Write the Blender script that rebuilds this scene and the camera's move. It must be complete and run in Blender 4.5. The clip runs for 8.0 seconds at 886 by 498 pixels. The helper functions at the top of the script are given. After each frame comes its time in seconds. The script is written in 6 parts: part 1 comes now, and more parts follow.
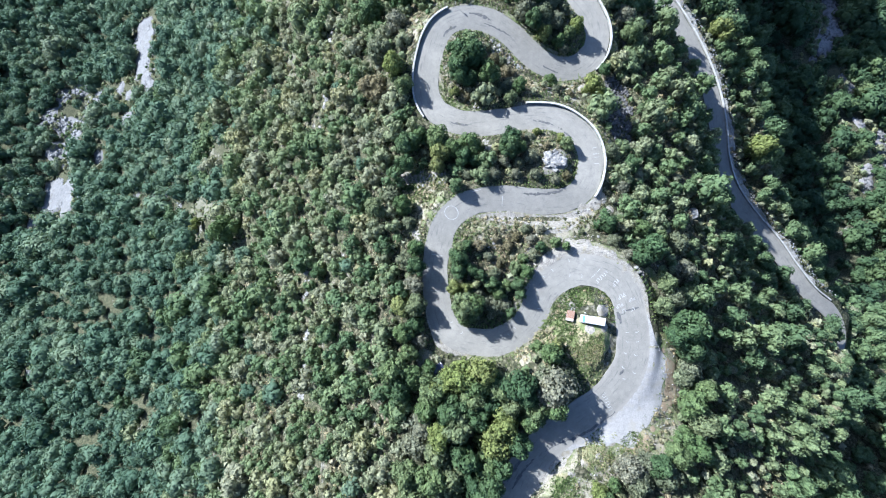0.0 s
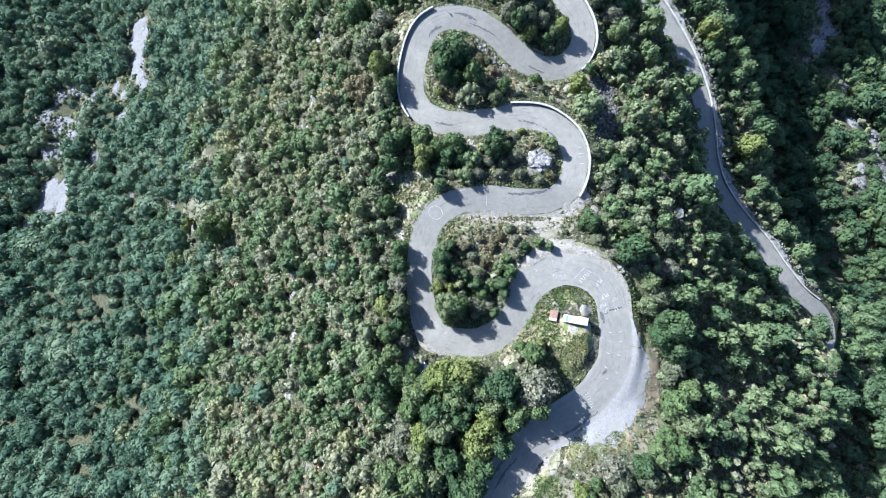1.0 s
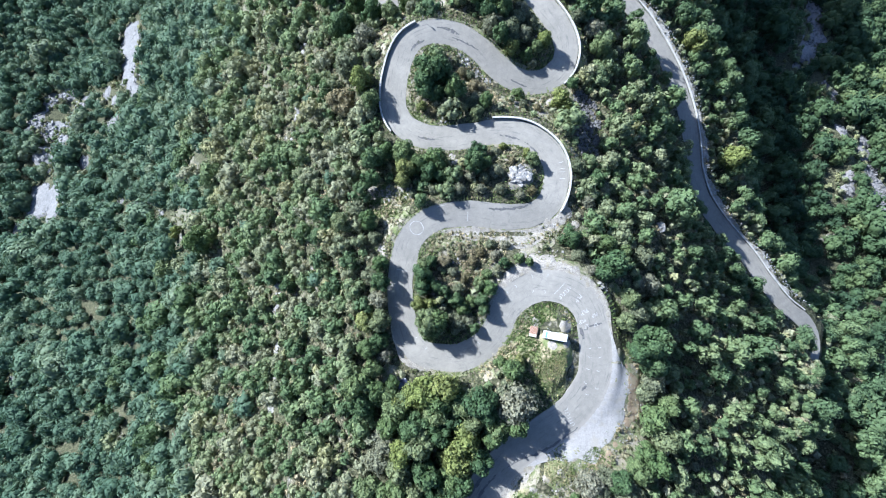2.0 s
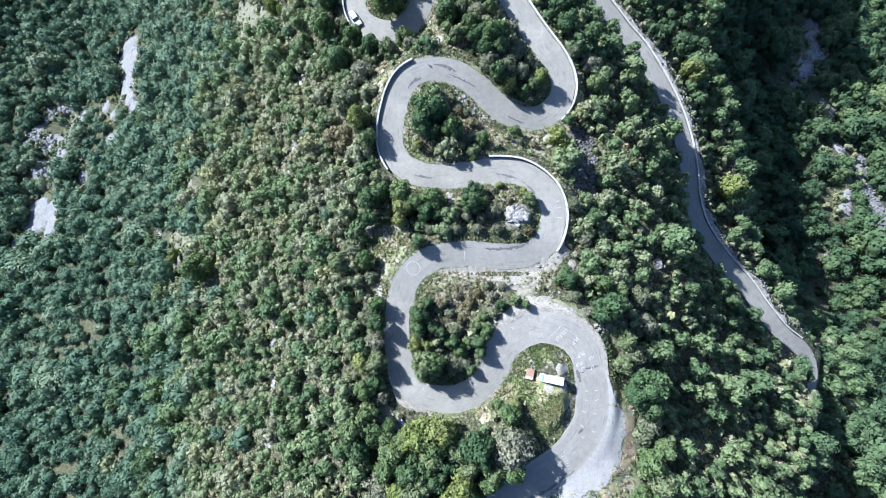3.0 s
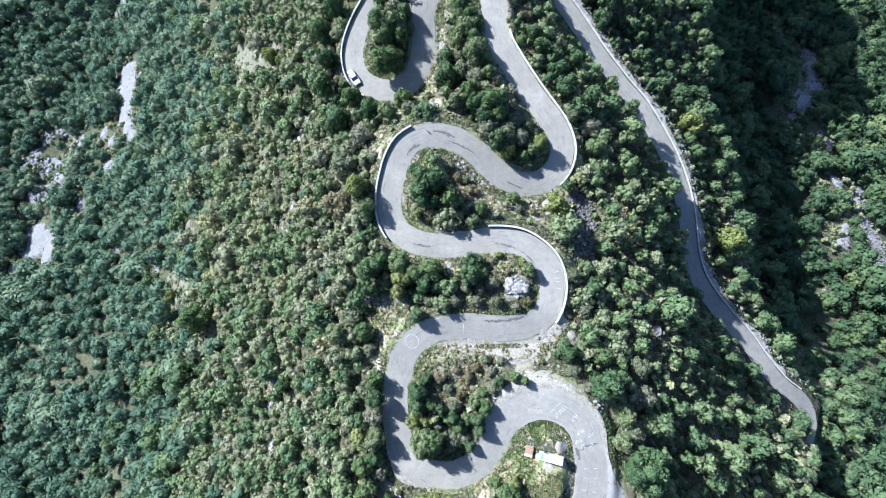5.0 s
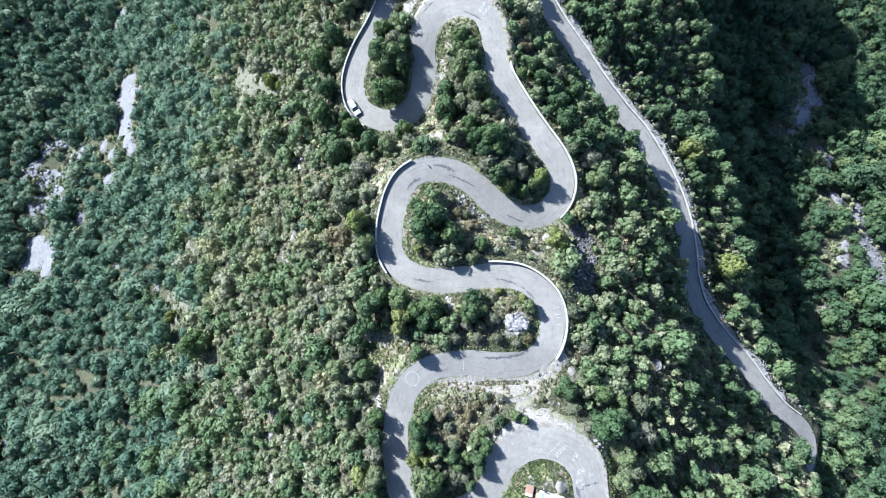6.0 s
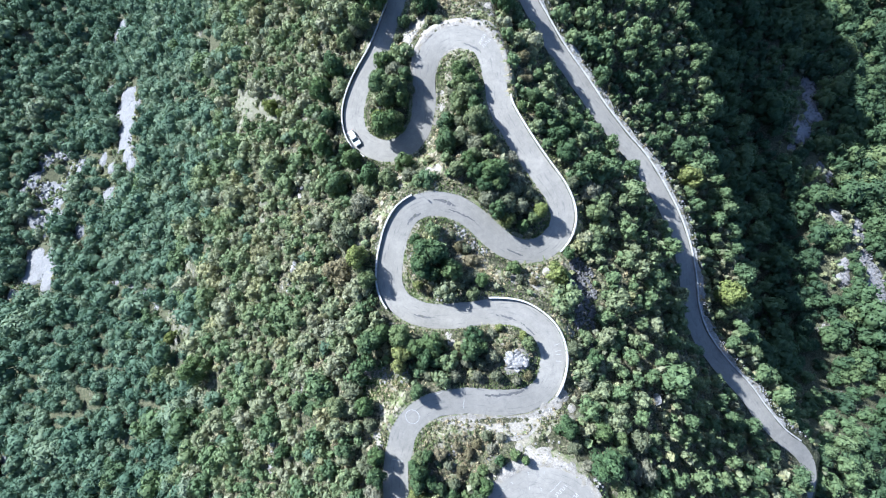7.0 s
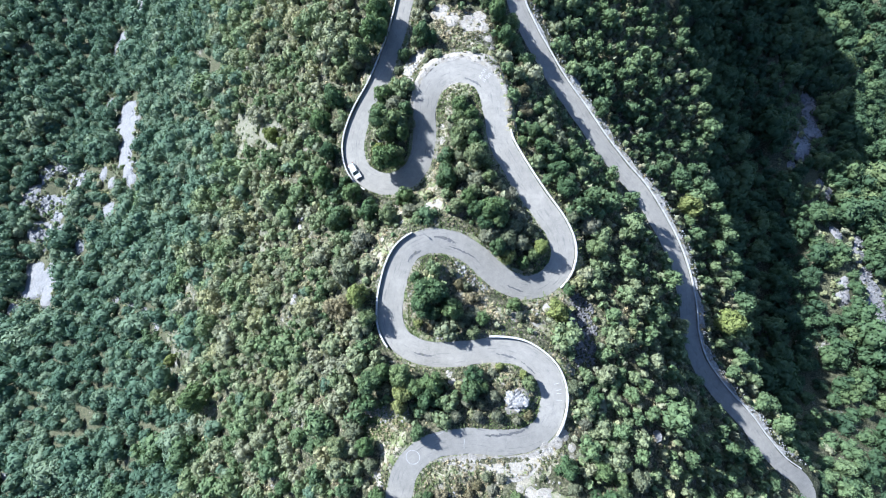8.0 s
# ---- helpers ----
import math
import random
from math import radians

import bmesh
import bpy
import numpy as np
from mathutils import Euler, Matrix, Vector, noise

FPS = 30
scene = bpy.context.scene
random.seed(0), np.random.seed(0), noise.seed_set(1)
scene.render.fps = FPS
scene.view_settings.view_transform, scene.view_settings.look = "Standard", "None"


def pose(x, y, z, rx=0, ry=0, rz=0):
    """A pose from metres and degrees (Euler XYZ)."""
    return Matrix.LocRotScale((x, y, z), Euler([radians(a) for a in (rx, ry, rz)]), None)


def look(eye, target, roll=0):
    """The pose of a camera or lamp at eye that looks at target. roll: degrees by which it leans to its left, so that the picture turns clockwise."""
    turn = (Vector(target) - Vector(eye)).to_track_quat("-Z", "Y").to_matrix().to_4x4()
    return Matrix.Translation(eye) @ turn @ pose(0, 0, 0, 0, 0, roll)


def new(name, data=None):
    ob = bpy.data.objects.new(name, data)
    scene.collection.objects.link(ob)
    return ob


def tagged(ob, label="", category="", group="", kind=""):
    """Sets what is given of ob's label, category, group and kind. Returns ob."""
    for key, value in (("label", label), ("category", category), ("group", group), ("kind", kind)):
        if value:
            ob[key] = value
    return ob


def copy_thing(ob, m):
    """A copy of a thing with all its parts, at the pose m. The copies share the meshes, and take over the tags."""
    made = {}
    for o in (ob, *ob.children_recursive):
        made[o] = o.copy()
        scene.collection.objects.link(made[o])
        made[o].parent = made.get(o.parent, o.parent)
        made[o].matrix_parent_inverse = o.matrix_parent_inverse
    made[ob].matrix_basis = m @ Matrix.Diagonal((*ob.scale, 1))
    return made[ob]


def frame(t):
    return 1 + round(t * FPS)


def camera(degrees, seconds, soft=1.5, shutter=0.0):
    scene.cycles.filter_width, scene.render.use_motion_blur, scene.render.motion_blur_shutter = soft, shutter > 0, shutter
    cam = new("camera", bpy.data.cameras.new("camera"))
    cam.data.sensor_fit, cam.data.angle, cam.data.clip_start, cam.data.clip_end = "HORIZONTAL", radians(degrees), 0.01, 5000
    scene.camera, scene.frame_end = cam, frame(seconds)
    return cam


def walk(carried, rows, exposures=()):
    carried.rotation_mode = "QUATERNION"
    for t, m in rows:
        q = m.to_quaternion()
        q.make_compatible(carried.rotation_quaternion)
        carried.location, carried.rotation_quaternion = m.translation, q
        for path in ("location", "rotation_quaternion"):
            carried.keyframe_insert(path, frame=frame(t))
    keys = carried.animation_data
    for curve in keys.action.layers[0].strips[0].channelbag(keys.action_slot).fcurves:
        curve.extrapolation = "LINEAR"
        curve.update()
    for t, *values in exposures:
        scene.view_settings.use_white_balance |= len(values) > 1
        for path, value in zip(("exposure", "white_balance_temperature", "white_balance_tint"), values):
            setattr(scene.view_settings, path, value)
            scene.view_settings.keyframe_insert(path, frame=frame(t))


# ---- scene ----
cam = camera(80.6, 8.0, soft=1.1)
METRES, EYE, TILT, LEAN, TURN = 53.0, 104.0, -90.0, 0.0, 0.0
ROWS = [
    (0.0, 0.0, 0.0, 0.0, -0.0, 0.0, -0.0),
    (0.5, 0.0187, -0.0007, -0.0003, 0.06, -0.01, 0.01),
    (1.0, 0.0614, -0.0019, 0.0003, 0.04, -0.02, 0.03),
    (1.5, 0.1018, -0.003, 0.0122, -0.11, -0.04, 0.03),
    (3.0, 0.135, -0.0048, 0.2066, -0.28, 0.13, 0.01),
    (3.5, 0.135, -0.0041, 0.278, -0.32, 0.22, 0.02),
    (4.0, 0.1339, -0.001, 0.3449, -0.35, 0.29, 0.02),
    (4.5, 0.134, 0.0009, 0.4078, -0.41, 0.37, -0.01),
    (6.0, 0.1298, -0.0009, 0.6115, -0.51, 0.5, -0.08),
    (6.5, 0.1289, -0.0017, 0.6833, -0.52, 0.53, -0.08),
    (7.0, 0.128, -0.0027, 0.7532, -0.54, 0.57, -0.09),
    (7.5, 0.1267, -0.0043, 0.8251, -0.55, 0.6, -0.08),
    (8.0, 0.1249, -0.0065, 0.9033, -0.57, 0.68, -0.09),
]
walk(cam, [(t, pose(0, 0, EYE, TILT, LEAN, TURN) @ pose(METRES * x, METRES * y, METRES * z, 90 + pitch, roll, yaw)) for t, x, y, z, yaw, pitch, roll in ROWS], [(0.0, 1.67, 5010.0, 12.5), (3.5, 1.73, 5010.0, 12.5), (8.0, 1.80, 5000.0, 13.0)])

# ---------------------------------------------------------------- daylight
SUN_FROM = Vector((-0.79, 0.61, 0.0)).normalized()
SUN_UP = radians(33.6)
world = bpy.data.worlds.new("sky")
scene.world = world
world.use_nodes = True
wn = world.node_tree
sky = wn.nodes.new("ShaderNodeTexSky")
sky.sky_type, sky.sun_disc = "NISHITA", False
sky.sun_elevation, sky.sun_rotation = SUN_UP, math.atan2(SUN_FROM.x, SUN_FROM.y)
wn.nodes["Background"].inputs["Strength"].default_value = 0.066
wn.links.new(sky.outputs[0], wn.nodes["Background"].inputs["Color"])
sun_data = bpy.data.lights.new("sun", "SUN")
sun_data.energy, sun_data.angle, sun_data.color = 5.0, radians(0.55), (1.0, 0.89, 0.71)
sun = new("sun", sun_data)
sun.matrix_world = look(Vector((0, 0, 300)) + SUN_FROM * 300, Vector((0, 0, 300)) - Vector((0, 0, 1)) * 300 * math.tan(SUN_UP))


# ---------------------------------------------------------------- materials
class Nodes:
    """A node material in the making."""

    def __init__(self, name):
        self.mat = bpy.data.materials.new(name)
        self.mat.use_nodes = True
        self.tree = self.mat.node_tree
        self.bsdf = self.tree.nodes["Principled BSDF"]
        self.out = self.tree.nodes["Material Output"]
        self.place = None

    def add(self, kind, **values):
        n = self.tree.nodes.new(kind)
        for k, v in values.items():
            n.inputs[k].default_value = v
        return n

    def link(self, a, b):
        self.tree.links.new(a, b)

    def spot(self):
        if self.place is None:
            self.place = self.add("ShaderNodeNewGeometry").outputs["Position"]
        return self.place

    def noise(self, scale, detail=4, rough=0.55):
        n = self.add("ShaderNodeTexNoise", Scale=scale, Detail=detail, Roughness=rough)
        self.link(self.spot(), n.inputs["Vector"])
        return n.outputs["Fac"]

    def ramp(self, fac, stops):
        n = self.add("ShaderNodeValToRGB")
        el = n.color_ramp.elements
        while len(el) < len(stops):
            el.new(0.5)
        for e, (p, c) in zip(el, stops):
            e.position, e.color = p, (*c, 1)
        self.link(fac, n.inputs["Fac"])
        return n.outputs["Color"]

    def mix(self, fac, a, b, how="MIX"):
        n = self.tree.nodes.new("ShaderNodeMix")
        n.data_type, n.blend_type = "RGBA", how
        for sock, v in ((n.inputs[0], fac), (n.inputs[6], a), (n.inputs[7], b)):
            if hasattr(v, "is_output"):
                self.link(v, sock)
            else:
                sock.default_value = v if isinstance(v, (int, float)) else (*v, 1)
        return n.outputs[2]

    def math(self, op, a, b=0.0, c=0.0):
        n = self.tree.nodes.new("ShaderNodeMath")
        n.operation = op
        for sock, v in zip(n.inputs, (a, b, c)):
            if hasattr(v, "is_output"):
                self.link(v, sock)
            else:
                sock.default_value = v
        return n.outputs[0]

    def window(self, v, a, b):
        """0 below a, 1 above b, smooth between."""
        n = self.tree.nodes.new("ShaderNodeMapRange")
        n.interpolation_type = "SMOOTHSTEP"
        for sock, x in zip(n.inputs, (v, a, b)):
            if hasattr(x, "is_output"):
                self.link(x, sock)
            else:
                sock.default_value = x
        return n.outputs[0]

    def finish(self, colour, rough=0.9, bump=None, depth=0.05, spec=0.2, metal=0.0):
        b = self.bsdf
        if hasattr(colour, "is_output"):
            self.link(colour, b.inputs["Base Color"])
        else:
            b.inputs["Base Color"].default_value = (*colour, 1)
        if hasattr(rough, "is_output"):
            self.link(rough, b.inputs["Roughness"])
        else:
            b.inputs["Roughness"].default_value = rough
        b.inputs["Specular IOR Level"].default_value = spec
        b.inputs["Metallic"].default_value = metal
        if bump is not None:
            n = self.add("ShaderNodeBump", Strength=0.7, Distance=depth)
            self.link(bump, n.inputs["Height"])
            self.link(n.outputs[0], b.inputs["Normal"])
        return self.mat


def ground_material():
    n = Nodes("hillside_ground")
    big, mid, fine = n.noise(0.09, 5), n.noise(0.5, 5, 0.65), n.noise(2.2, 6, 0.75)
    cells = n.add("ShaderNodeTexVoronoi", Scale=1.6, Randomness=1.0)
    n.link(n.spot(), cells.inputs["Vector"])
    clump = n.math("ADD", n.math("MULTIPLY", fine, 0.75), n.math("MULTIPLY", n.math("SUBTRACT", 0.75, cells.outputs["Distance"]), 0.3))
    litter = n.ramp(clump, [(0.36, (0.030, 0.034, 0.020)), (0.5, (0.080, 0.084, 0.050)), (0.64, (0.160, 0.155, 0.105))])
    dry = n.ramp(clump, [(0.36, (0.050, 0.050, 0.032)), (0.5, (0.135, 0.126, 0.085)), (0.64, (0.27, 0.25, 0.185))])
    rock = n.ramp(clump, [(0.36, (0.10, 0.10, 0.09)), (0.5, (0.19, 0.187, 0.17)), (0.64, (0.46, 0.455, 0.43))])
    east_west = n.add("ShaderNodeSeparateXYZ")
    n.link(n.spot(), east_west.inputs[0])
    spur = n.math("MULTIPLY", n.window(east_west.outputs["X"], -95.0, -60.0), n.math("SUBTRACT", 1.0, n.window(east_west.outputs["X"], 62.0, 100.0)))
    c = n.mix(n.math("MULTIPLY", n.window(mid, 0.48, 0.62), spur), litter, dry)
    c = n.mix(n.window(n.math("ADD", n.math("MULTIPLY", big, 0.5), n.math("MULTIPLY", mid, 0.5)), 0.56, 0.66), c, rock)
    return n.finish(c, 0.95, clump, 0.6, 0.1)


def grass_material(name, a, b, straw):
    n = Nodes(name)
    mid, fine = n.noise(0.45, 5, 0.65), n.noise(5.0, 4, 0.7)
    green = n.ramp(fine, [(0.25, (0.066, 0.092, 0.036)), (0.5, (0.125, 0.152, 0.064)), (0.75, (0.215, 0.230, 0.115))])
    dry = n.ramp(fine, [(0.25, tuple(v * 0.5 for v in straw)), (0.5, straw), (0.75, tuple(v * 1.6 for v in straw))])
    c = n.mix(n.window(mid, a, b), green, dry)
    return n.finish(c, 0.95, fine, 0.3, 0.1)


def gravel_material(name, low, high, scale=6.0, stain=(0.19, 0.175, 0.125)):
    n = Nodes(name)
    mid, fine = n.noise(0.6, 5, 0.6), n.noise(scale, 5, 0.75)
    cells = n.add("ShaderNodeTexVoronoi", Scale=scale * 0.7)
    n.link(n.spot(), cells.inputs["Vector"])
    c = n.ramp(n.math("ADD", n.math("MULTIPLY", fine, 0.6), n.math("MULTIPLY", n.noise(1.7, 4, 0.7), 0.4)), [(0.36, low), (0.6, high)])
    c = n.mix(n.math("MULTIPLY", n.window(mid, 0.48, 0.66), 0.75), c, stain)
    h = n.math("ADD", fine, n.math("MULTIPLY", cells.outputs["Distance"], 0.6))
    return n.finish(c, 0.92, h, 0.06, 0.15)


def rock_material(name, low, mid_c, high, scale=1.6):
    n = Nodes(name)
    big, fine = n.noise(scale * 0.35, 4), n.noise(scale, 6, 0.7)
    c = n.ramp(fine, [(0.3, low), (0.5, mid_c), (0.7, high)])
    c = n.mix(n.window(big, 0.55, 0.75), c, (low[0] * 1.3, low[1] * 1.3, low[2]))
    return n.finish(c, 0.9, fine, 0.12, 0.2)


def asphalt_material():
    n = Nodes("worn_asphalt")
    uv = n.add("ShaderNodeUVMap")
    uv.uv_map = "lane"
    sep = n.add("ShaderNodeSeparateXYZ")
    n.link(uv.outputs[0], sep.inputs[0])
    across = sep.outputs["X"]
    stretch = n.add("ShaderNodeVectorMath")
    stretch.operation = "MULTIPLY"
    stretch.inputs[1].default_value = (1.6, 0.16, 1)
    n.link(uv.outputs[0], stretch.inputs[0])
    streak = n.add("ShaderNodeTexNoise", Scale=1.6, Detail=4.0, Roughness=0.6)
    n.link(stretch.outputs[0], streak.inputs["Vector"])
    big, mid, fine = n.noise(0.12, 3), n.noise(0.9, 5, 0.65), n.noise(28, 3, 0.7)
    c = n.ramp(n.math("ADD", n.math("MULTIPLY", big, 0.55), n.math("MULTIPLY", mid, 0.45)), [(0.34, (0.136, 0.133, 0.119)), (0.5, (0.175, 0.170, 0.151)), (0.66, (0.224, 0.217, 0.192))])
    c = n.mix(n.math("MULTIPLY", n.window(fine, 0.35, 0.7), 0.22), c, (0.32, 0.32, 0.32))
    c = n.mix(n.math("MULTIPLY", n.window(streak.outputs["Fac"], 0.54, 0.72), 0.62), c, (0.088, 0.089, 0.090))
    worn = n.window(n.noise(2.6, 4, 0.7), 0.56, 0.70)
    c = n.mix(n.math("MULTIPLY", worn, 0.4), c, (0.275, 0.265, 0.236))
    edge = n.window(n.math("ADD", n.math("ABSOLUTE", across), n.math("MULTIPLY", mid, 0.5)), 2.7, 3.3)
    c = n.mix(n.math("MULTIPLY", edge, 0.3), c, (0.28, 0.265, 0.24))
    crack = n.add("ShaderNodeTexVoronoi", Scale=0.22)
    crack.feature = "DISTANCE_TO_EDGE"
    warp = n.add("ShaderNodeVectorMath")
    warp.operation = "MULTIPLY_ADD"
    wn_ = n.add("ShaderNodeTexNoise", Scale=0.8, Detail=4.0)
    n.link(n.spot(), wn_.inputs["Vector"])
    n.link(wn_.outputs["Color"], warp.inputs[0])
    warp.inputs[1].default_value = (2, 2, 2)
    n.link(n.spot(), warp.inputs[2])
    n.link(warp.outputs[0], crack.inputs["Vector"])
    line = n.math("MULTIPLY", n.math("SUBTRACT", 1.0, n.window(crack.outputs["Distance"], 0.006, 0.018)), n.window(big, 0.46, 0.56))
    c = n.mix(n.math("MULTIPLY", line, 0.22), c, (0.09, 0.09, 0.095))
    return n.finish(c, 0.88, fine, 0.01, 0.25)


def concrete_material():
    n = Nodes("whitewashed_concrete")
    info = n.add("ShaderNodeObjectInfo")
    mid, fine = n.noise(1.2, 5, 0.65), n.noise(9, 4, 0.7)
    c = n.ramp(mid, [(0.3, (0.2, 0.2, 0.19)), (0.55, (0.36, 0.36, 0.35)), (0.75, (0.45, 0.45, 0.44))])
    c = n.mix(n.math("MULTIPLY", info.outputs["Random"], 0.25), c, (0.48, 0.48, 0.45))
    c = n.mix(n.math("MULTIPLY", n.window(fine, 0.6, 0.75), 0.5), c, (0.25, 0.25, 0.22))
    return n.finish(c, 0.85, fine, 0.02, 0.2)


def paint_material(name, colour, rough=0.35, metal=0.0, spec=0.5, dust=0.1):
    n = Nodes(name)
    f = n.noise(3.0, 4, 0.6)
    c = n.mix(n.math("MULTIPLY", f, dust), colour, (0.3, 0.28, 0.24))
    return n.finish(c, rough, None, 0, spec, metal)


def worn_paint_material():
    n = Nodes("worn_road_paint")
    f, g = n.noise(7, 5, 0.75), n.noise(1.0, 3)
    c = n.mix(n.window(n.math("ADD", n.math("MULTIPLY", f, 0.7), n.math("MULTIPLY", g, 0.3)), 0.42, 0.6), (0.37, 0.37, 0.365), (0.20, 0.20, 0.20))
    return n.finish(c, 0.8, None, 0, 0.2)


def foliage_material(name, stops, per_tree, spread=0.6, fleck=1.0, shine=0.12):
    """Leaves: the colour goes by the tree (its own tint), with finer change from clump to clump."""
    n = Nodes(name)
    if per_tree:
        a = n.add("ShaderNodeAttribute")
        a.attribute_name = "tint"
        tint = a.outputs["Fac"]
    else:
        tint = n.add("ShaderNodeObjectInfo").outputs["Random"]
    geo = n.add("ShaderNodeNewGeometry")
    c = n.ramp(tint, stops)
    leaf = geo.outputs["Random Per Island"]
    c = n.mix(n.math("MULTIPLY_ADD", leaf, spread, 0.4 - spread / 2), n.mix(1.0, c, (0.82, 0.84, 0.86), "MULTIPLY"), n.mix(1.0, c, (1.62, 1.60, 1.44), "MULTIPLY"))
    c = n.mix(n.math("MULTIPLY", n.window(n.noise(0.8, 3), 0.45, 0.7), 0.35), c, n.mix(1.0, c, (1.34, 1.22, 1.02), "MULTIPLY"))
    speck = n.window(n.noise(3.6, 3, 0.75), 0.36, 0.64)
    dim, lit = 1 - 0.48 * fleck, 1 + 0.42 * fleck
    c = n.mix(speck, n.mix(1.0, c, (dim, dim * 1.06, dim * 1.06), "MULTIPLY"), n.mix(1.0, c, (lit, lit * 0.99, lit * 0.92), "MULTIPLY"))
    mat = n.finish(c, 0.65, None, 0, shine)
    thin = n.add("ShaderNodeBsdfTranslucent")
    n.link(n.mix(1.0, c, (1.12, 1.15, 0.95), "MULTIPLY"), thin.inputs["Color"])
    both = n.add("ShaderNodeMixShader", Fac=0.22)
    n.link(n.bsdf.outputs[0], both.inputs[1])
    n.link(thin.outputs[0], both.inputs[2])
    n.link(both.outputs[0], n.out.inputs["Surface"])
    return mat


GROUND, GRASS = ground_material(), grass_material("meadow_grass", 0.38, 0.60, (0.26, 0.235, 0.15))
STRAW = grass_material("dry_straw_grass", 0.36, 0.60, (0.25, 0.232, 0.182))
GRAVEL = gravel_material("pale_gravel", (0.095, 0.09, 0.078), (0.31, 0.295, 0.265), 5.0)
LAYBY = gravel_material("white_crushed_gravel", (0.19, 0.188, 0.184), (0.30, 0.296, 0.288), 5.0, (0.245, 0.235, 0.21))
SCREE = gravel_material("limestone_scree", (0.065, 0.067, 0.07), (0.21, 0.214, 0.22), 1.3, (0.10, 0.10, 0.092))
RIVERBED = gravel_material("riverbed_gravel", (0.08, 0.08, 0.085), (0.22, 0.22, 0.226), 1.2, (0.17, 0.155, 0.14))
DIRT = gravel_material("dry_reddish_earth", (0.13, 0.102, 0.068), (0.29, 0.232, 0.16), 4.0, (0.25, 0.225, 0.15))
ROCK = rock_material("grey_limestone", (0.09, 0.088, 0.082), (0.22, 0.218, 0.21), (0.46, 0.455, 0.44))
GREY_ROCK = rock_material("weathered_grey_stone", (0.093, 0.095, 0.099), (0.212, 0.218, 0.224), (0.391, 0.398, 0.408), 1.2)
RIVER_STONE = rock_material("riverbed_stone", (0.06, 0.06, 0.063), (0.13, 0.132, 0.136), (0.22, 0.222, 0.226), 1.2)
LIMESTONE = gravel_material("white_limestone_gravel", (0.10, 0.098, 0.09), (0.34, 0.335, 0.32), 3.0, (0.17, 0.155, 0.11))
# broken rock toned darker, the shade over the heap put into its colour
SHADED_ROCK = rock_material("shaded_broken_rock", (0.04, 0.04, 0.042), (0.10, 0.10, 0.103), (0.22, 0.218, 0.22), 2.5)
CLIFF = rock_material("yellowish_cliff_rock", (0.06, 0.066, 0.042), (0.115, 0.115, 0.082), (0.25, 0.245, 0.205), 1.9)
DARK_PATCH = rock_material("tar_patched_asphalt", (0.06, 0.061, 0.064), (0.095, 0.096, 0.099), (0.14, 0.14, 0.142), 2.2)
ASPHALT, CONCRETE, ROAD_PAINT = asphalt_material(), concrete_material(), worn_paint_material()
BARK = rock_material("grey_bark", (0.05, 0.042, 0.033), (0.11, 0.095, 0.08), (0.18, 0.165, 0.15), 6.0)
DARK_GREEN = [(0.0, (0.040, 0.070, 0.038)), (0.5, (0.054, 0.088, 0.044)), (1.0, (0.068, 0.102, 0.054))]
MID_GREEN = [(0.0, (0.068, 0.106, 0.048)), (0.4, (0.088, 0.124, 0.058)), (0.75, (0.106, 0.136, 0.072)), (1.0, (0.118, 0.140, 0.082))]
YELLOW_GREEN = [(0.0, (0.110, 0.140, 0.048)), (0.5, (0.132, 0.155, 0.058)), (1.0, (0.150, 0.165, 0.072))]
GREY_GREEN = [(0.0, (0.086, 0.102, 0.066)), (0.35, (0.110, 0.124, 0.085)), (0.7, (0.130, 0.138, 0.104)), (1.0, (0.150, 0.150, 0.122))]
BROWNISH = [(0.0, (0.100, 0.094, 0.056)), (0.5, (0.136, 0.122, 0.078)), (1.0, (0.168, 0.152, 0.106))]
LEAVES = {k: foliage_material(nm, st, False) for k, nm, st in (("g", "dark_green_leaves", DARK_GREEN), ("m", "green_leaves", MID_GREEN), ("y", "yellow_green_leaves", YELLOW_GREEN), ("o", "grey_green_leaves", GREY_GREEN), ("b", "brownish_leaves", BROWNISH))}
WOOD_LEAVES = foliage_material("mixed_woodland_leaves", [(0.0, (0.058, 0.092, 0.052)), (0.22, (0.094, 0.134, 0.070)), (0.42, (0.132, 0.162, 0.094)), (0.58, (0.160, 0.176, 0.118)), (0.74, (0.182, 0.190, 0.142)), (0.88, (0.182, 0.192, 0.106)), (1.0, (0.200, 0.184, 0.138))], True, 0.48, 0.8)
# bluer greens than the spur, with the haze of distance put into the colour
WEST_LEAVES = foliage_material("hazed_woodland_leaves", [(0.0, (0.050, 0.086, 0.063)), (0.3, (0.078, 0.119, 0.086)), (0.55, (0.110, 0.148, 0.105)), (0.75, (0.142, 0.164, 0.124)), (0.9, (0.138, 0.168, 0.090)), (1.0, (0.160, 0.158, 0.126))], True, 0.2, 0.3, 0.1)
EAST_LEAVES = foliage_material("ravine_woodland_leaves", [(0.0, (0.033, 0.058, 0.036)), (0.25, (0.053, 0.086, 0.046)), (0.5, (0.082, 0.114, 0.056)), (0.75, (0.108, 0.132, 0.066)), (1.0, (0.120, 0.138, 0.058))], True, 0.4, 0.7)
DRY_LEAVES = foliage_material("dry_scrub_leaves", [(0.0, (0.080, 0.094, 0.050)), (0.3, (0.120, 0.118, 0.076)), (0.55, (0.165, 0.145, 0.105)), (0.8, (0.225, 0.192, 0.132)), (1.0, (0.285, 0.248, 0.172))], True)
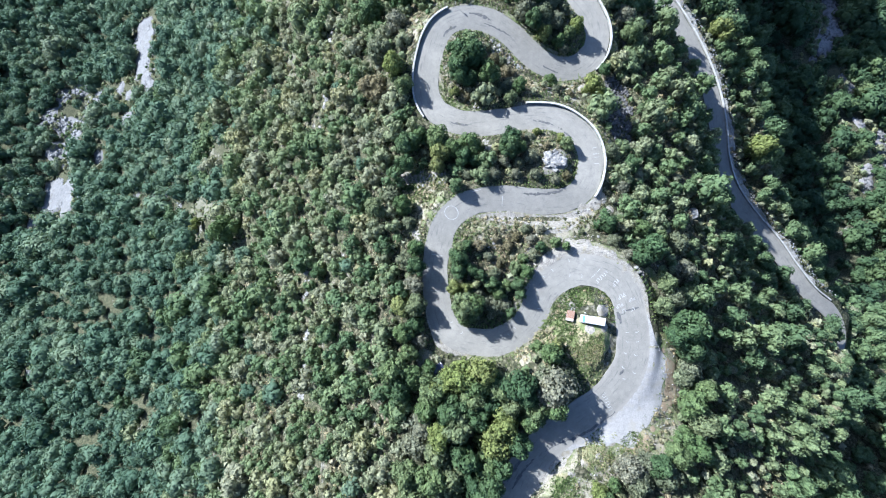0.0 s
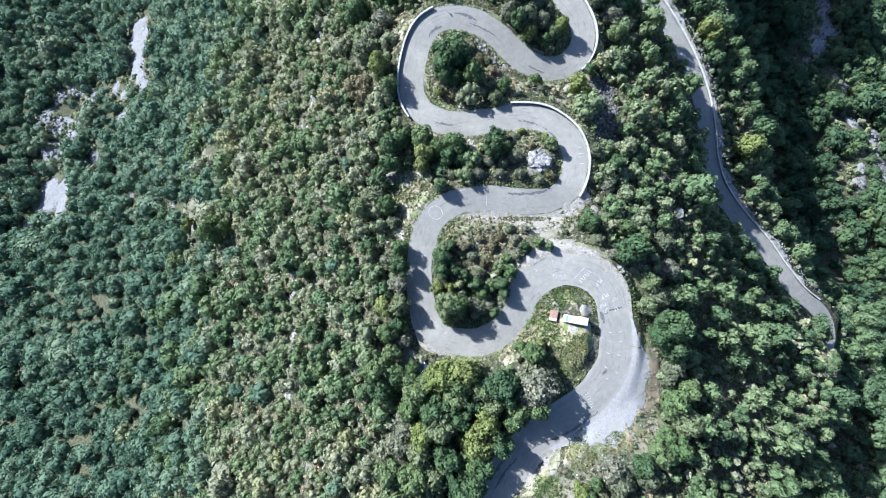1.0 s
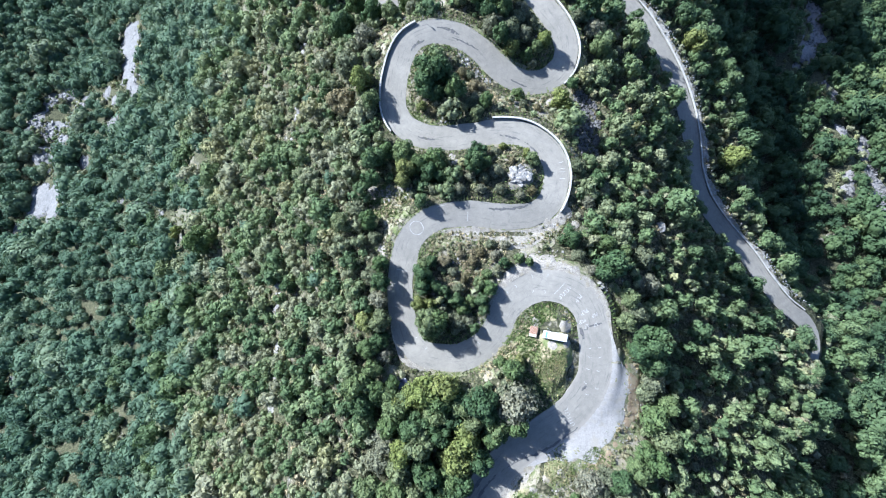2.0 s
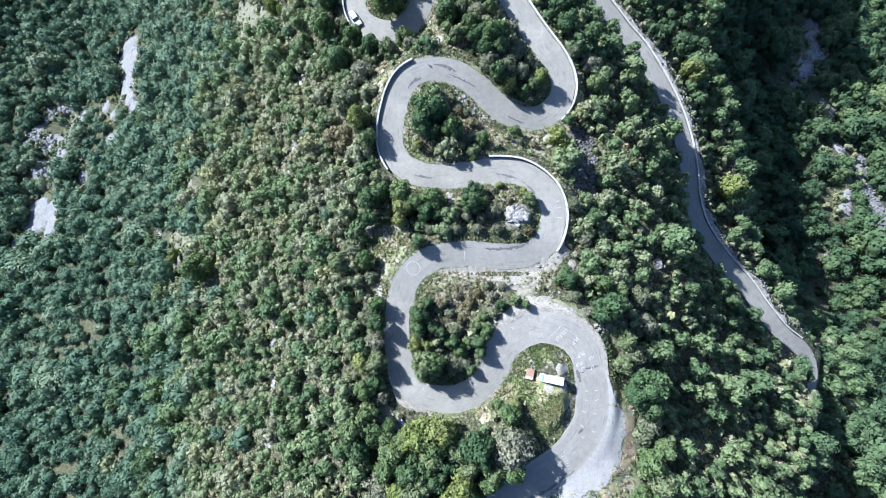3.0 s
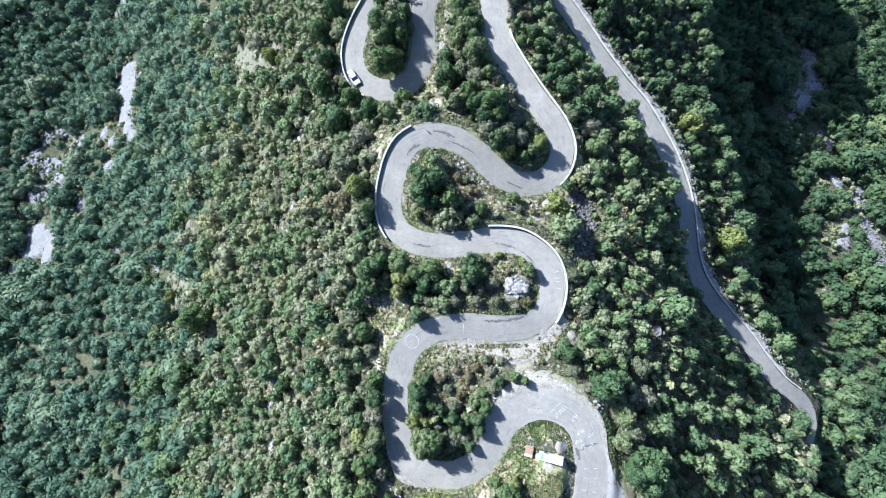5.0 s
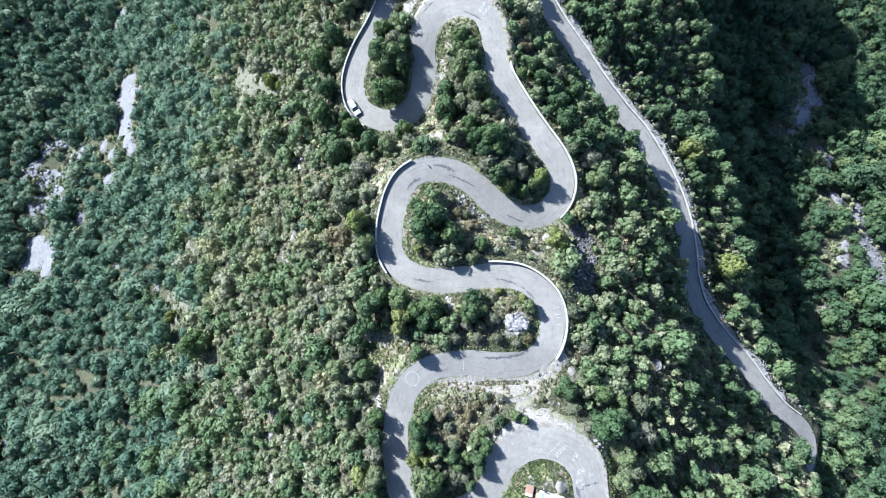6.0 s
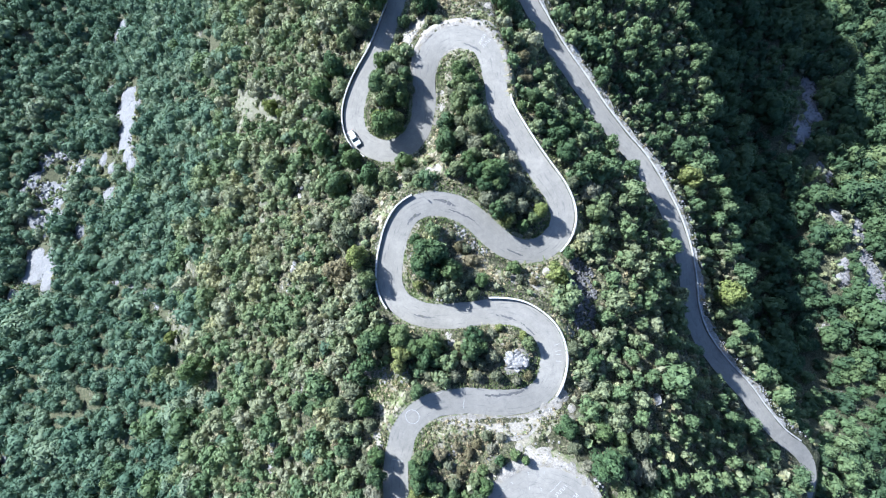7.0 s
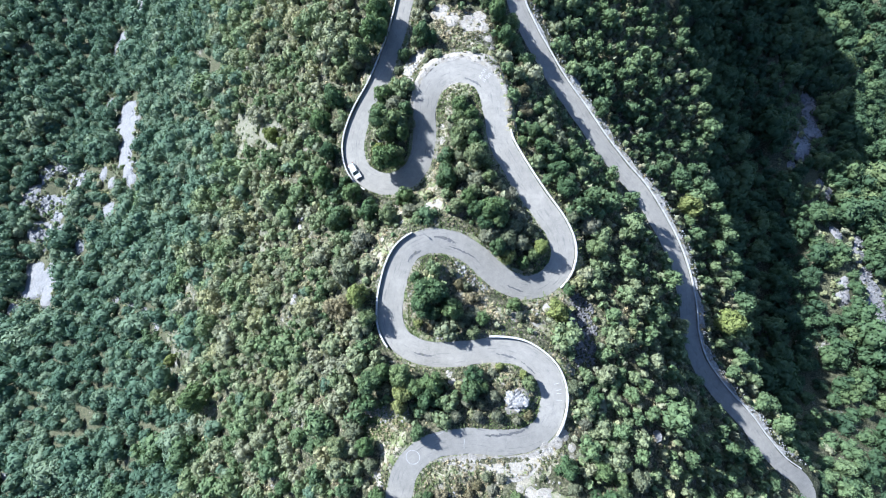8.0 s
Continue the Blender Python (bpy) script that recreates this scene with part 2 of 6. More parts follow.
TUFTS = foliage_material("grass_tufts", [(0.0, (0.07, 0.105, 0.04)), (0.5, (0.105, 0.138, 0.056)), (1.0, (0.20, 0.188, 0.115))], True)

WHITE_PAINT = paint_material("white_car_paint", (0.52, 0.53, 0.53), 0.3)
BLUE_PAINT = paint_material("dark_blue_car_paint", (0.012, 0.018, 0.05), 0.3)
GLASS = paint_material("dark_car_glass", (0.03, 0.045, 0.05), 0.08, 0.0, 0.6, 0.02)
PALE_GLASS = paint_material("greenish_windscreen", (0.10, 0.20, 0.21), 0.08, 0.0, 0.6, 0.02)
RUBBER = paint_material("black_rubber", (0.02, 0.02, 0.02), 0.8, 0.0, 0.2)
STEEL = paint_material("grey_steel", (0.45, 0.45, 0.46), 0.4, 0.9)
TRIM = paint_material("dark_plastic_trim", (0.03, 0.03, 0.032), 0.6)
LAMP = paint_material("clear_lamp_glass", (0.6, 0.6, 0.58), 0.15)
RED_LAMP = paint_material("red_lamp_glass", (0.35, 0.02, 0.02), 0.2)
CANVAS = paint_material("orange_brown_boards", (0.22, 0.125, 0.085), 0.8, 0.0, 0.2, 0.3)
PALE_BOARD = paint_material("pale_painted_board", (0.38, 0.35, 0.31), 0.7, 0.0, 0.2, 0.2)

# ---------------------------------------------------------------- lie of the land
# Cross-section of the spur at y = 0: east, height, and fall per metre towards the north.
PROFILE_X = np.array([-900, -420, -330, -240, -180, -130, -95, -60, -35, -27, -25, -12, 20, 45, 62, 85, 105, 118, 127, 150, 171, 200, 245, 290, 420, 900.])
PROFILE_H = np.array([-120, -215, -212, -204, -163.3, -128.6, -94.6, -52, -27, -19, -15, -5, 4.2, -4.4, -14.4, -33, -43, -57, -64, -86, -102, -125, -143, -163, -120, -60.])
PROFILE_S = np.array([-.40, -.42, -.42, -.41, -.38, -.29, -.24, -.214, -.211, -.22, -.22, -.227, -.27, -.31, -.328, -.334, -.34, -.34, -.345, -.36, -.365, -.375, -.375, -.375, -.375, -.375])

# Centre line of the hairpin road, from its upper end down to the north, bend by bend.
UPPER_BENDS = [(11.0, -47.9), (12.5, -45.3), (15.3, -40.5), (20.1, -35.3), (26.5, -31.1), (31.4, -27.5), (35.0, -22.8), (36.1, -18.1), (35.8, -12.8), (34.6, -8.1), (32.0, -5.3), (28.3, -4.1), (24.8, -4.3), (21.8, -5.8), (19.3, -8.4), (17.2, -13.1), (14.5, -16.2), (10.6, -18.2), (6.8, -18.3), (2.9, -17.5), (0.3, -15.0), (-1.0, -11.1), (-1.6, -6.7), (-1.5, -2.7), (-0.8, 1.2), (0.3, 4.7), (2.7, 7.6)]
MIDDLE_BENDS = [(7.0, 9.7), (13.3, 10.2), (19.1, 9.7), (25.0, 10.1), (29.0, 12.6), (30.7, 17.5), (30.1, 21.7), (28.0, 24.7), (23.9, 27.3), (18.6, 27.9), (13.9, 27.3), (7.9, 26.7), (3.1, 27.2), (-1.2, 29.4), (-3.3, 33.1), (-3.5, 37.8), (-2.9, 41.7), (-1.8, 45.6), (0.1, 48.7), (3.5, 50.7), (7.6, 51.0), (11.6, 49.9), (15.2, 47.6), (18.4, 44.6), (21.9, 42.0), (26.2, 40.6), (30.6, 41.4), (34.2, 44.8), (35.3, 49.2)]
LOWER_BENDS = [(33.7, 54.3), (29.0, 61.3), (24.8, 68.0), (21.3, 74.7), (20.1, 81.6), (19.1, 87.0), (16.7, 90.7), (12.0, 92.4), (7.7, 91.6), (4.8, 88.7), (3.4, 84.5), (3.4, 79.9), (3.1, 75.0), (2.1, 71.0), (-0.4, 67.7), (-4.7, 65.7), (-9.6, 66.5), (-13.1, 69.4), (-14.5, 73.7), (-14.3, 78.1), (-12.4, 84.1), (-8.8, 91.5), (-6.0, 99.1), (-3.6, 106.8), (-1.9, 114.5), (-0.2, 123.9), (1.6, 133.4), (4, 150), (8, 175)]
# Height of the hairpin road by metres along it, and its width.
ROAD_Z = [(0, 8.5), (8.6, 7.5), (40, 5.0), (50.5, 4.3), (78, 2.0), (102.7, -0.4), (118, -1.1), (135, -2.4), (155, -5.0), (174, -6.6), (198, -8.6), (214, -10.8), (231, -12.5), (249, -14.8), (283, -18.0), (300, -20.3), (322, -23.8), (350, -26.7), (365, -28.3), (416, -33), (470, -38)]
ROAD_W = [(0, 6.2), (12, 6.6), (33, 6.8), (45, 6.0), (53, 6.3), (61, 6.3), (68, 5.7), (100, 5.1), (140, 5.2), (250, 5.5), (330, 5.6), (350, 5.4), (365, 4.9), (385, 4.2), (470, 4.2)]
# Centre line of the valley road, from the north down to the south.
VALLEY_BENDS = [(12, 185, -26), (19, 150, -30), (22.9, 133.0, -32.0), (25.9, 124.3, -32.5), (27.0, 115.5, -33.0), (30.3, 108.4, -33.9), (34.6, 101.2, -34.7), (39.3, 93.9, -35.6), (45.0, 86.5, -36.5), (50.4, 79.1, -37.3), (56.7, 71.5, -38.2), (62.3, 65.4, -39.0), (68.1, 56.6, -39.6), (72.3, 48.6, -40.4), (75.1, 41.0, -41.2), (76.8, 33.3, -42.0), (77.9, 25.6, -42.8), (80.3, 18.5, -43.5), (84.4, 12.2, -44.2), (89.6, 6.3, -45.0), (95.2, 0.6, -46.2), (100.8, -6.4, -47.3), (106.9, -13.0, -48.5), (113.5, -17.8, -50.1), (116.8, -21.5, -51.2), (118.3, -26.5, -52.4), (118, -33, -53.6), (116, -42, -55), (112, -60, -58)]


def spline(points, step):
    """A smooth line through the points, in even steps (rounded Catmull-Rom)."""
    p = np.array(points, float)
    p = np.vstack([2 * p[0] - p[1], p, 2 * p[-1] - p[-2]])
    out = []
    for a, b, c, d in zip(p, p[1:], p[2:], p[3:]):
        for u in np.linspace(0, 1, 24, endpoint=False):
            out.append(0.5 * (2 * b + (c - a) * u + (2 * a - 5 * b + 4 * c - d) * u * u + (3 * b - a - 3 * c + d) * u ** 3))
    out = np.array(out)
    s = np.concatenate([[0], np.cumsum(np.linalg.norm(np.diff(out[:, :2], axis=0), axis=1))])
    k = np.arange(0, s[-1], step)
    return np.column_stack([np.interp(k, s, out[:, i]) for i in range(out.shape[1])]), k


def smooth_line(v, n):
    pad = np.concatenate([np.full(n, v[0]), v, np.full(n, v[-1])])
    return np.convolve(pad, np.ones(2 * n + 1) / (2 * n + 1), "valid")


STEP = 0.6
main_xy, main_s = spline(UPPER_BENDS + MIDDLE_BENDS + LOWER_BENDS, STEP)
main_z = smooth_line(np.interp(main_s, *np.array(ROAD_Z, float).T), 8)
main_w = smooth_line(np.interp(main_s, *np.array(ROAD_W, float).T), 8)
MAIN = np.column_stack([main_xy, main_z, main_w / 2])
valley, valley_s = spline(VALLEY_BENDS, STEP)
VALLEY = np.column_stack([valley[:, :2], smooth_line(valley[:, 2], 10), np.full(len(valley), 2.25)])
ROADS = np.vstack([np.column_stack([MAIN[::2], np.zeros(len(MAIN[::2]))]), np.column_stack([VALLEY[::2], np.full(len(VALLEY[::2]), 1.3)])])

wave = np.random.RandomState(7)
WAVES = [(wave.normal(size=(10, 2)) / size, wave.uniform(0, 6.28, 10)) for size in (22, 8, 3, 1.2)]


def swell(x, y, octave):
    k, ph = WAVES[octave]
    return sum(np.sin(x * a + y * b + p) for (a, b), p in zip(k, ph)) / 3.2


def hillside(x, y):
    yy = np.clip(y, -260, 380)
    yy = yy - 0.62 * np.maximum(yy - 100, 0) * np.exp(-((x - 88) / 26) ** 2)  # the eastern shoulder runs level northwards, mostly unseen, shaped to shade the ravine
    edge = x + np.interp(y, [-25, -5, 15, 32, 55, 80, 130], [-18, -3, 5, 12, 12, 10, 16]) + 2 * np.sin(y / 9)  # the crest of the crag bends west to the north
    crag = np.interp(edge, [106, 110, 119, 158, 205], [0, -34, -62, -32, 0]) * np.clip((y - 2 * np.sin(y / 7) + 28) / 38, 0, 1)
    # raised ridge farther north, unseen, added to keep the ravine in shade
    crag = crag + 34 * np.exp(-((x - 96) / 34) ** 2) * np.clip((y - 128) / 70, 0, 1) * np.clip((330 - y) / 60, 0, 1)
    return crag + np.interp(x, PROFILE_X, PROFILE_H) + np.interp(x, PROFILE_X, PROFILE_S) * yy + 7 * np.exp(-((x - 104) ** 2 + (y + 36) ** 2) / 200)


def step01(v, a, b):
    t = np.clip((v - a) / (b - a), 0, 1)
    return t * t * (3 - 2 * t)


ROAD_LIFT = ROADS[:, 2] - hillside(ROADS[:, 0], ROADS[:, 1])


def ground(x, y, want_gap=False):
    """Height of the ground; with want_gap also the distance to the nearest road's edge."""
    x, y = np.atleast_1d(np.asarray(x, float)), np.atleast_1d(np.asarray(y, float))
    z, gap = np.empty(len(x)), np.empty(len(x))
    for i in range(0, len(x), 4000):
        a, b = x[i:i + 4000], y[i:i + 4000]
        d2 = (a[:, None] - ROADS[None, :, 0]) ** 2 + (b[:, None] - ROADS[None, :, 1]) ** 2
        near = d2.argmin(1)
        d = np.sqrt(d2[np.arange(len(a)), near])
        w = 1 / (d2 + 2.0) ** 2
        lift = (w * ROAD_LIFT).sum(1) / w.sum(1)
        g = d - ROADS[near, 3]
        rough = swell(a, b, 0) * 1.6 * step01(g, 6, 25) + swell(a, b, 1) * 0.9 * step01(g, 2, 12) + (swell(a, b, 2) * 0.35 + swell(a, b, 3) * 0.12) * step01(g, 0.6, 4)
        free = hillside(a, b) + lift / (1 + (d / 17) ** 4) + rough
        z[i:i + 4000] = free + (ROADS[near, 2] - 0.10 - free) * (1 - step01(g - ROADS[near, 4], 0.7, 3.2))
        gap[i:i + 4000] = g
    return (z, gap) if want_gap else z


# ---------------------------------------------------------------- builders
def mesh_from(name, verts, faces, mat, smooth=False):
    me = bpy.data.meshes.new(name)
    me.from_pydata([tuple(map(float, v)) for v in verts], [], [tuple(map(int, f)) for f in faces])
    me.materials.append(mat)
    if smooth:
        me.shade_smooth()
    return me


def part(name, bm, material, parent, label=""):
    me = bpy.data.meshes.new(name)
    bm.to_mesh(me)
    bm.free()
    me.materials.append(material)
    ob = new(name, me)
    ob.parent = parent
    if label:
        tagged(ob, label)
    return ob


def grid_mesh(name, P, mat, smooth=True):
    """A sheet from an (n, m, 3) array of places."""
    n, m = P.shape[:2]
    i = (np.arange(n - 1)[:, None] * m + np.arange(m - 1)[None]).ravel()
    f = np.column_stack([i, i + 1, i + m + 1, i + m])
    me = bpy.data.meshes.new(name)
    me.vertices.add(n * m)
    me.vertices.foreach_set("co", P.reshape(-1).astype(np.float32))
    me.loops.add(len(f) * 4)
    me.loops.foreach_set("vertex_index", f.ravel().astype(np.int32))
    me.polygons.add(len(f))
    me.polygons.foreach_set("loop_start", (np.arange(len(f)) * 4).astype(np.int32))
    me.update(calc_edges=True)
    me.materials.append(mat)
    if smooth:
        me.shade_smooth()
    return me


def side_of(line):
    """Unit vectors to the right of a line in plan."""
    t = np.gradient(line[:, :2], axis=0)
    t /= np.linalg.norm(t, axis=1)[:, None]
    return np.column_stack([t[:, 1], -t[:, 0]])


# ---------------------------------------------------------------- the ground, one sheet
def spaced(stops):
    out = []
    for (a, step), (b, _) in zip(stops, stops[1:]):
        out.append(np.arange(a, b - 1e-6, step))
    return np.concatenate(out + [[stops[-1][0]]])


gx = spaced([(-1600, 150), (-420, 20), (-340, 4), (-45, 1.25), (112, 3), (300, 20), (420, 150), (1600, 1)])
gy = spaced([(-1500, 150), (-320, 20), (-180, 4), (-62, 1.25), (128, 3), (280, 20), (420, 150), (1700, 1)])
GX, GY = np.meshgrid(gx, gy, indexing="ij")
GZ = ground(GX.ravel(), GY.ravel()).reshape(GX.shape)
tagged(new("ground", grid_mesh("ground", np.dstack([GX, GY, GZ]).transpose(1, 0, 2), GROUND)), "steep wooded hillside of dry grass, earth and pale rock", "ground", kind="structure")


# ---------------------------------------------------------------- roads
def road(name, line, along, label):
    r = side_of(line)
    hw = line[:, 3]
    rows = []
    lanes = []
    for k, drop in ((-1.0, 0.16), (-1.0, 0.003), (-0.99, 0.0), (-0.97, -0.001), (-0.6, -0.03), (-0.2, -0.045), (0.2, -0.045), (0.6, -0.03), (0.97, -0.001), (0.99, 0.0), (1.0, 0.003), (1.0, 0.16)):
        ragged = 0.10 * swell(line[:, 0] + 3 * np.sign(k), line[:, 1], 3) * (abs(k) > 0.96)
        rows.append(np.column_stack([line[:, :2] + r * (hw * k + ragged)[:, None], line[:, 2] - drop]))
        lanes.append(np.column_stack([hw * k, along]))
    P, L = np.array(rows).transpose(1, 0, 2), np.array(lanes).transpose(1, 0, 2)
    me = grid_mesh(name, P, ASPHALT)
    uv = me.uv_layers.new(name="lane")
    idx = np.empty(len(me.loops), np.int32)
    me.loops.foreach_get("vertex_index", idx)
    uv.data.foreach_set("uv", L.reshape(-1, 2)[idx].astype(np.float32).ravel())
    return tagged(new(name, me), label, "road", kind="structure")


road("road_hairpins", MAIN, main_s, "narrow grey asphalt road winding in tight hairpins")
road("road_valley", VALLEY, valley_s, "narrow grey asphalt road along the slope below")


def shoulder(name, line, along, spans, mat, label, lift=0.11, category="road edge", taper=4.0):
    """A strip of loose ground along the road: spans of (from, to, side, inner, outer), side +1 right, -1 left."""
    r = side_of(line)
    verts, faces = [], []
    for n_span, (a, b, side, inner, outer) in enumerate(spans):
        k = np.where((along >= a) & (along <= b))[0]
        u = (along[k] - a) / (b - a)
        ease = np.minimum(1, np.minimum(u, 1 - u) * (b - a) / taper) ** (0.6 if taper < 5 else 1.2)
        base = len(verts)
        cols = 7
        x, y = line[k, 0], line[k, 1]
        wob = 0.75 + 0.35 * swell(x, y, 2) + 0.2 * swell(x, y, 3)
        width = inner + (outer - inner) * ease * np.clip(wob, 0.3, 1.6)
        for c in range(cols):
            off = (line[k, 3] + inner + (width - inner) * c / (cols - 1)) * side
            px, py = x + r[k, 0] * off, y + r[k, 1] * off
            pz = np.maximum(ground(px, py), -999) + lift + 0.012 * (n_span % 3)
            verts.extend(np.column_stack([px, py, pz]).tolist())
        m = len(k)
        for c in range(cols - 1):
            for i in range(m - 1):
                q = base + c * m + i
                faces.append((q, q + 1, q + m + 1, q + m))
    return tagged(new(name, mesh_from(name, verts, faces, mat, True)), label, category, kind="structure")


# spans along the bends: metres from the upper end of the road
LAYBY_AT = [(16, 46, 1, -0.1, 8.0)]
APRONS = [(4, 20, 1, -0.1, 1.5), (38, 60, 1, -0.1, 0.9), (54, 70, 1, -0.1, 2.2), (121, 148, 1, 0.25, 3.2), (289, 320, 1, -0.1, 2.6), (88, 98, -1, -0.1, 1.6), (305, 316, -1, -0.1, 0.5)]
shoulder("gravel_apron", MAIN, main_s, APRONS, GRAVEL, "pale gravel strip beside the asphalt")
shoulder("gravel_lay_by", MAIN, main_s, LAYBY_AT, LAYBY, "smooth white gravel lay-by outside a bend", 0.13, taper=12.0)
shoulder("gravel_verge", VALLEY, valley_s, [(60, 92, -1, 0.5, 1.1), (92, 118, -1, 0.5, 2.2), (118, 160, -1, 0.5, 1.9), (160, 192, -1, 0.5, 2.8), (186, 225, -1, 0.5, 2.2)], LIMESTONE, "pale stony verge outside the parapet")
shoulder("grass_verge", MAIN, main_s, [(46, 60, 1, 1.6, 3.2), (0, 20, 1, 0.2, 3.2), (64, 90, -1, 0.0, 1.4), (104, 120, 1, 0.0, 1.0), (108, 122, -1, 0.0, 0.8), (120, 150, 1, 0.0, 0.5), (148, 172, -1, 0.0, 1.1), (172, 190, -1, 0.0, 1.0), (178, 236, 1, 0.0, 1.2), (210, 244, -1, 0.0, 0.8), (236, 250, 1, 0.1, 1.4), (256, 290, -1, 0.0, 0.9), (285, 300, 1, 1.6, 3.2), (300, 345, -1, 0.0, 1.3), (318, 342, 1, 0.0, 1.2), (350, 430, 1, 0.0, 1.2)], STRAW, "sunlit strip of green and dry grass", 0.07)


def patches(name, spots, mat, label, category, lift=0.12, seed=1, grain=0.5):
    """Bare or grassy patches lying on the ground: a sheet that dips under the soil along uneven, frayed outlines."""
    spots = np.array([(x, y, r * (1.45 if abs(x) > 150 else 1.1)) for x, y, r in spots])
    far = np.abs(spots[:, 0]).mean() > 60
    cell = 0.9 if far else 0.32
    cells = set()
    for x, y, r in spots:
        m = int(r * 1.5 / cell) + 2
        for i in range(int(x // cell) - m, int(x // cell) + m):
            for j in range(int(y // cell) - m, int(y // cell) + m):
                cells.add((i, j))
    cells = sorted(cells)
    ids = {}
    for i, j in cells:
        for c in ((i, j), (i + 1, j), (i + 1, j + 1), (i, j + 1)):
            ids.setdefault(c, len(ids))
    at = np.array(list(ids), float) * cell
    x, y = at[:, 0], at[:, 1]
    d = np.hypot(x[:, None] - spots[None, :, 0], y[:, None] - spots[None, :, 1])
    k = (1 - d / spots[None, :, 2]).argmax(1)
    r = spots[k, 2]
    depth = r - d[np.arange(len(x)), k]
    sx, sy = x + 31 * seed, y - 17 * seed
    wob = (0.22 * swell(sx, sy, 1) + 0.24 * swell(sx, sy, 2) + 0.20 * swell(sx, sy, 3)) * r * grain * 1.6
    depth = depth + wob
    z = ground(x, y) + np.clip(depth * 0.5, -0.6, lift * (4.0 if far else 1.0))
    keep = depth > -1.0
    corner = [(ids[(i, j)], ids[(i + 1, j)], ids[(i + 1, j + 1)], ids[(i, j + 1)]) for i, j in cells]
    faces = [q for q in corner if keep[list(q)].any()]
    used = sorted({v for q in faces for v in q})
    order = {v: n for n, v in enumerate(used)}
    verts = np.column_stack([x, y, z])[used]
    return tagged(new(name, mesh_from(name, verts, [tuple(order[v] for v in q) for q in faces], mat, True)), label, category, kind="structure")


SCREE_AT = [(-184.2, 133.3, 6.6), (-174.5, 121.8, 6.6), (-174.4, 112.9, 6.6), (-174.2, 105.1, 6.2), (-162.9, 94.9, 4.3), (-158.2, 88.4, 2.8), (-225.6, 194.6, 4.1), (-223.7, 204.2, 5.8), (-211.2, 149.2, 2.5), (-192.5, 95.1, 3.0), (-181.6, 89.3, 2.9), (-176.3, 72.6, 3.8), (-234.0, 32.8, 7.5), (-220.3, 34.3, 5.9), (-237.3, 28.0, 4.8), (-217.5, 25.3, 6.2), (-196.1, 52.4, 2.9), (-141.1, 50.1, 1.8), (-248.9, 15.8, 2.4), (-200.7, 226.1, 8.8), (-211.9, -61.8, 2.0), (-122.3, 22.4, 2.2), (-136.4, 23.9, 1.8), (-147.7, 26.1, 1.6), (-109.9, 17.5, 1.8)]
BOULDERS_AT = [(-253.2, 101.7, 4.5), (-242.8, 106.8, 5.3), (-219.4, 98.1, 5.0), (-257.6, 85.6, 5.2), (-246.7, 80.0, 5.9), (-234.0, 69.9, 6.4), (-245.5, 62.8, 5.0), (-232.7, 83.1, 5.4), (-230.4, 94.0, 5.1), (-232.0, 52.8, 3.5), (-222.3, 60.8, 3.8)]
BARE_AT = [(-59.9, 91.9, 3.5), (-56.1, 86.3, 4.1), (-47.6, 86.1, 3.2), (-43.8, 81.2, 2.8), (-58.4, 82.8, 3.0), (-66.7, 89.0, 2.0), (-48.9, 78.5, 2.1), (-55.4, 94.4, 1.7), (-61.4, 100.6, 1.2), (-95.4, 130.0, 2.2), (-91.4, 121.2, 1.6), (-90.4, 113.5, 1.4), (-88.9, 106.4, 1.4), (-91.3, 100.8, 1.5), (-86.8, 35.6, 1.7), (-83.7, 32.6, 1.4), (-92.4, 16.3, 2.8), (-85.9, 13.7, 2.1), (-82.2, 9.8, 1.4), (-96.9, 14.0, 2.0), (-79.9, 5.4, 1.1), (-91.8, -0.1, 1.0), (-44, 55, 1.6), (-43.5, 50, 1.3), (-75.7, 108.8, 1.7)]
RIVERBED_AT = [(209.8, 54.1, 2.5), (208.3, 47.2, 3.0), (209.4, 39.1, 3.5), (210.4, 32.4, 4.0), (211.0, 25.9, 4.5), (212.7, 18.6, 4.5), (188.3, 28.7, 2.5), (190.4, 35.1, 2.0), (193.9, 58.9, 2.1), (200.3, 78.5, 2.2), (197.2, 84.2, 2.0), (208.7, 132.9, 3.7), (205.4, 122.0, 4.2), (203.7, 113.5, 4.2), (193.7, 105.0, 3.7), (188.1, 98.7, 2.8), (183.0, 93.3, 2.0)]
BANK_AT = [(11.3, 6.9, 0.9), (13.6, 6.5, 1.0), (15.9, 6.3, 1.0), (18.3, 6.3, 1.0), (21.2, 6.1, 1.0), (24.1, 6.0, 1.2), (26.5, 6.9, 1.3), (28.9, 8.0, 1.4), (31.3, 9.2, 1.3), (33.2, 10.3, 1.1), (34.5, 8.2, 0.9), (24.9, 1.1, 1.2), (27.6, 0.8, 1.4), (30.2, 0.0, 1.1), (32.5, -1.1, 1.0), (34.9, -3.8, 1.0), (36.5, -5.9, 1.0), (29.2, 2.3, 0.8), (22.9, 2.1, 0.8), (-7.7, 14.9, 1.1), (-5.2, 14.4, 1.2), (-2.1, 15.3, 1.0), (-5.6, 3.2, 0.9), (-5.0, 1.6, 0.7), (9.1, 22.7, 1.0), (9.7, 21.5, 0.8), (24.1, 19.3, 1.7), (23.6, 17.6, 1.6), (21.8, 16.4, 1.3)]
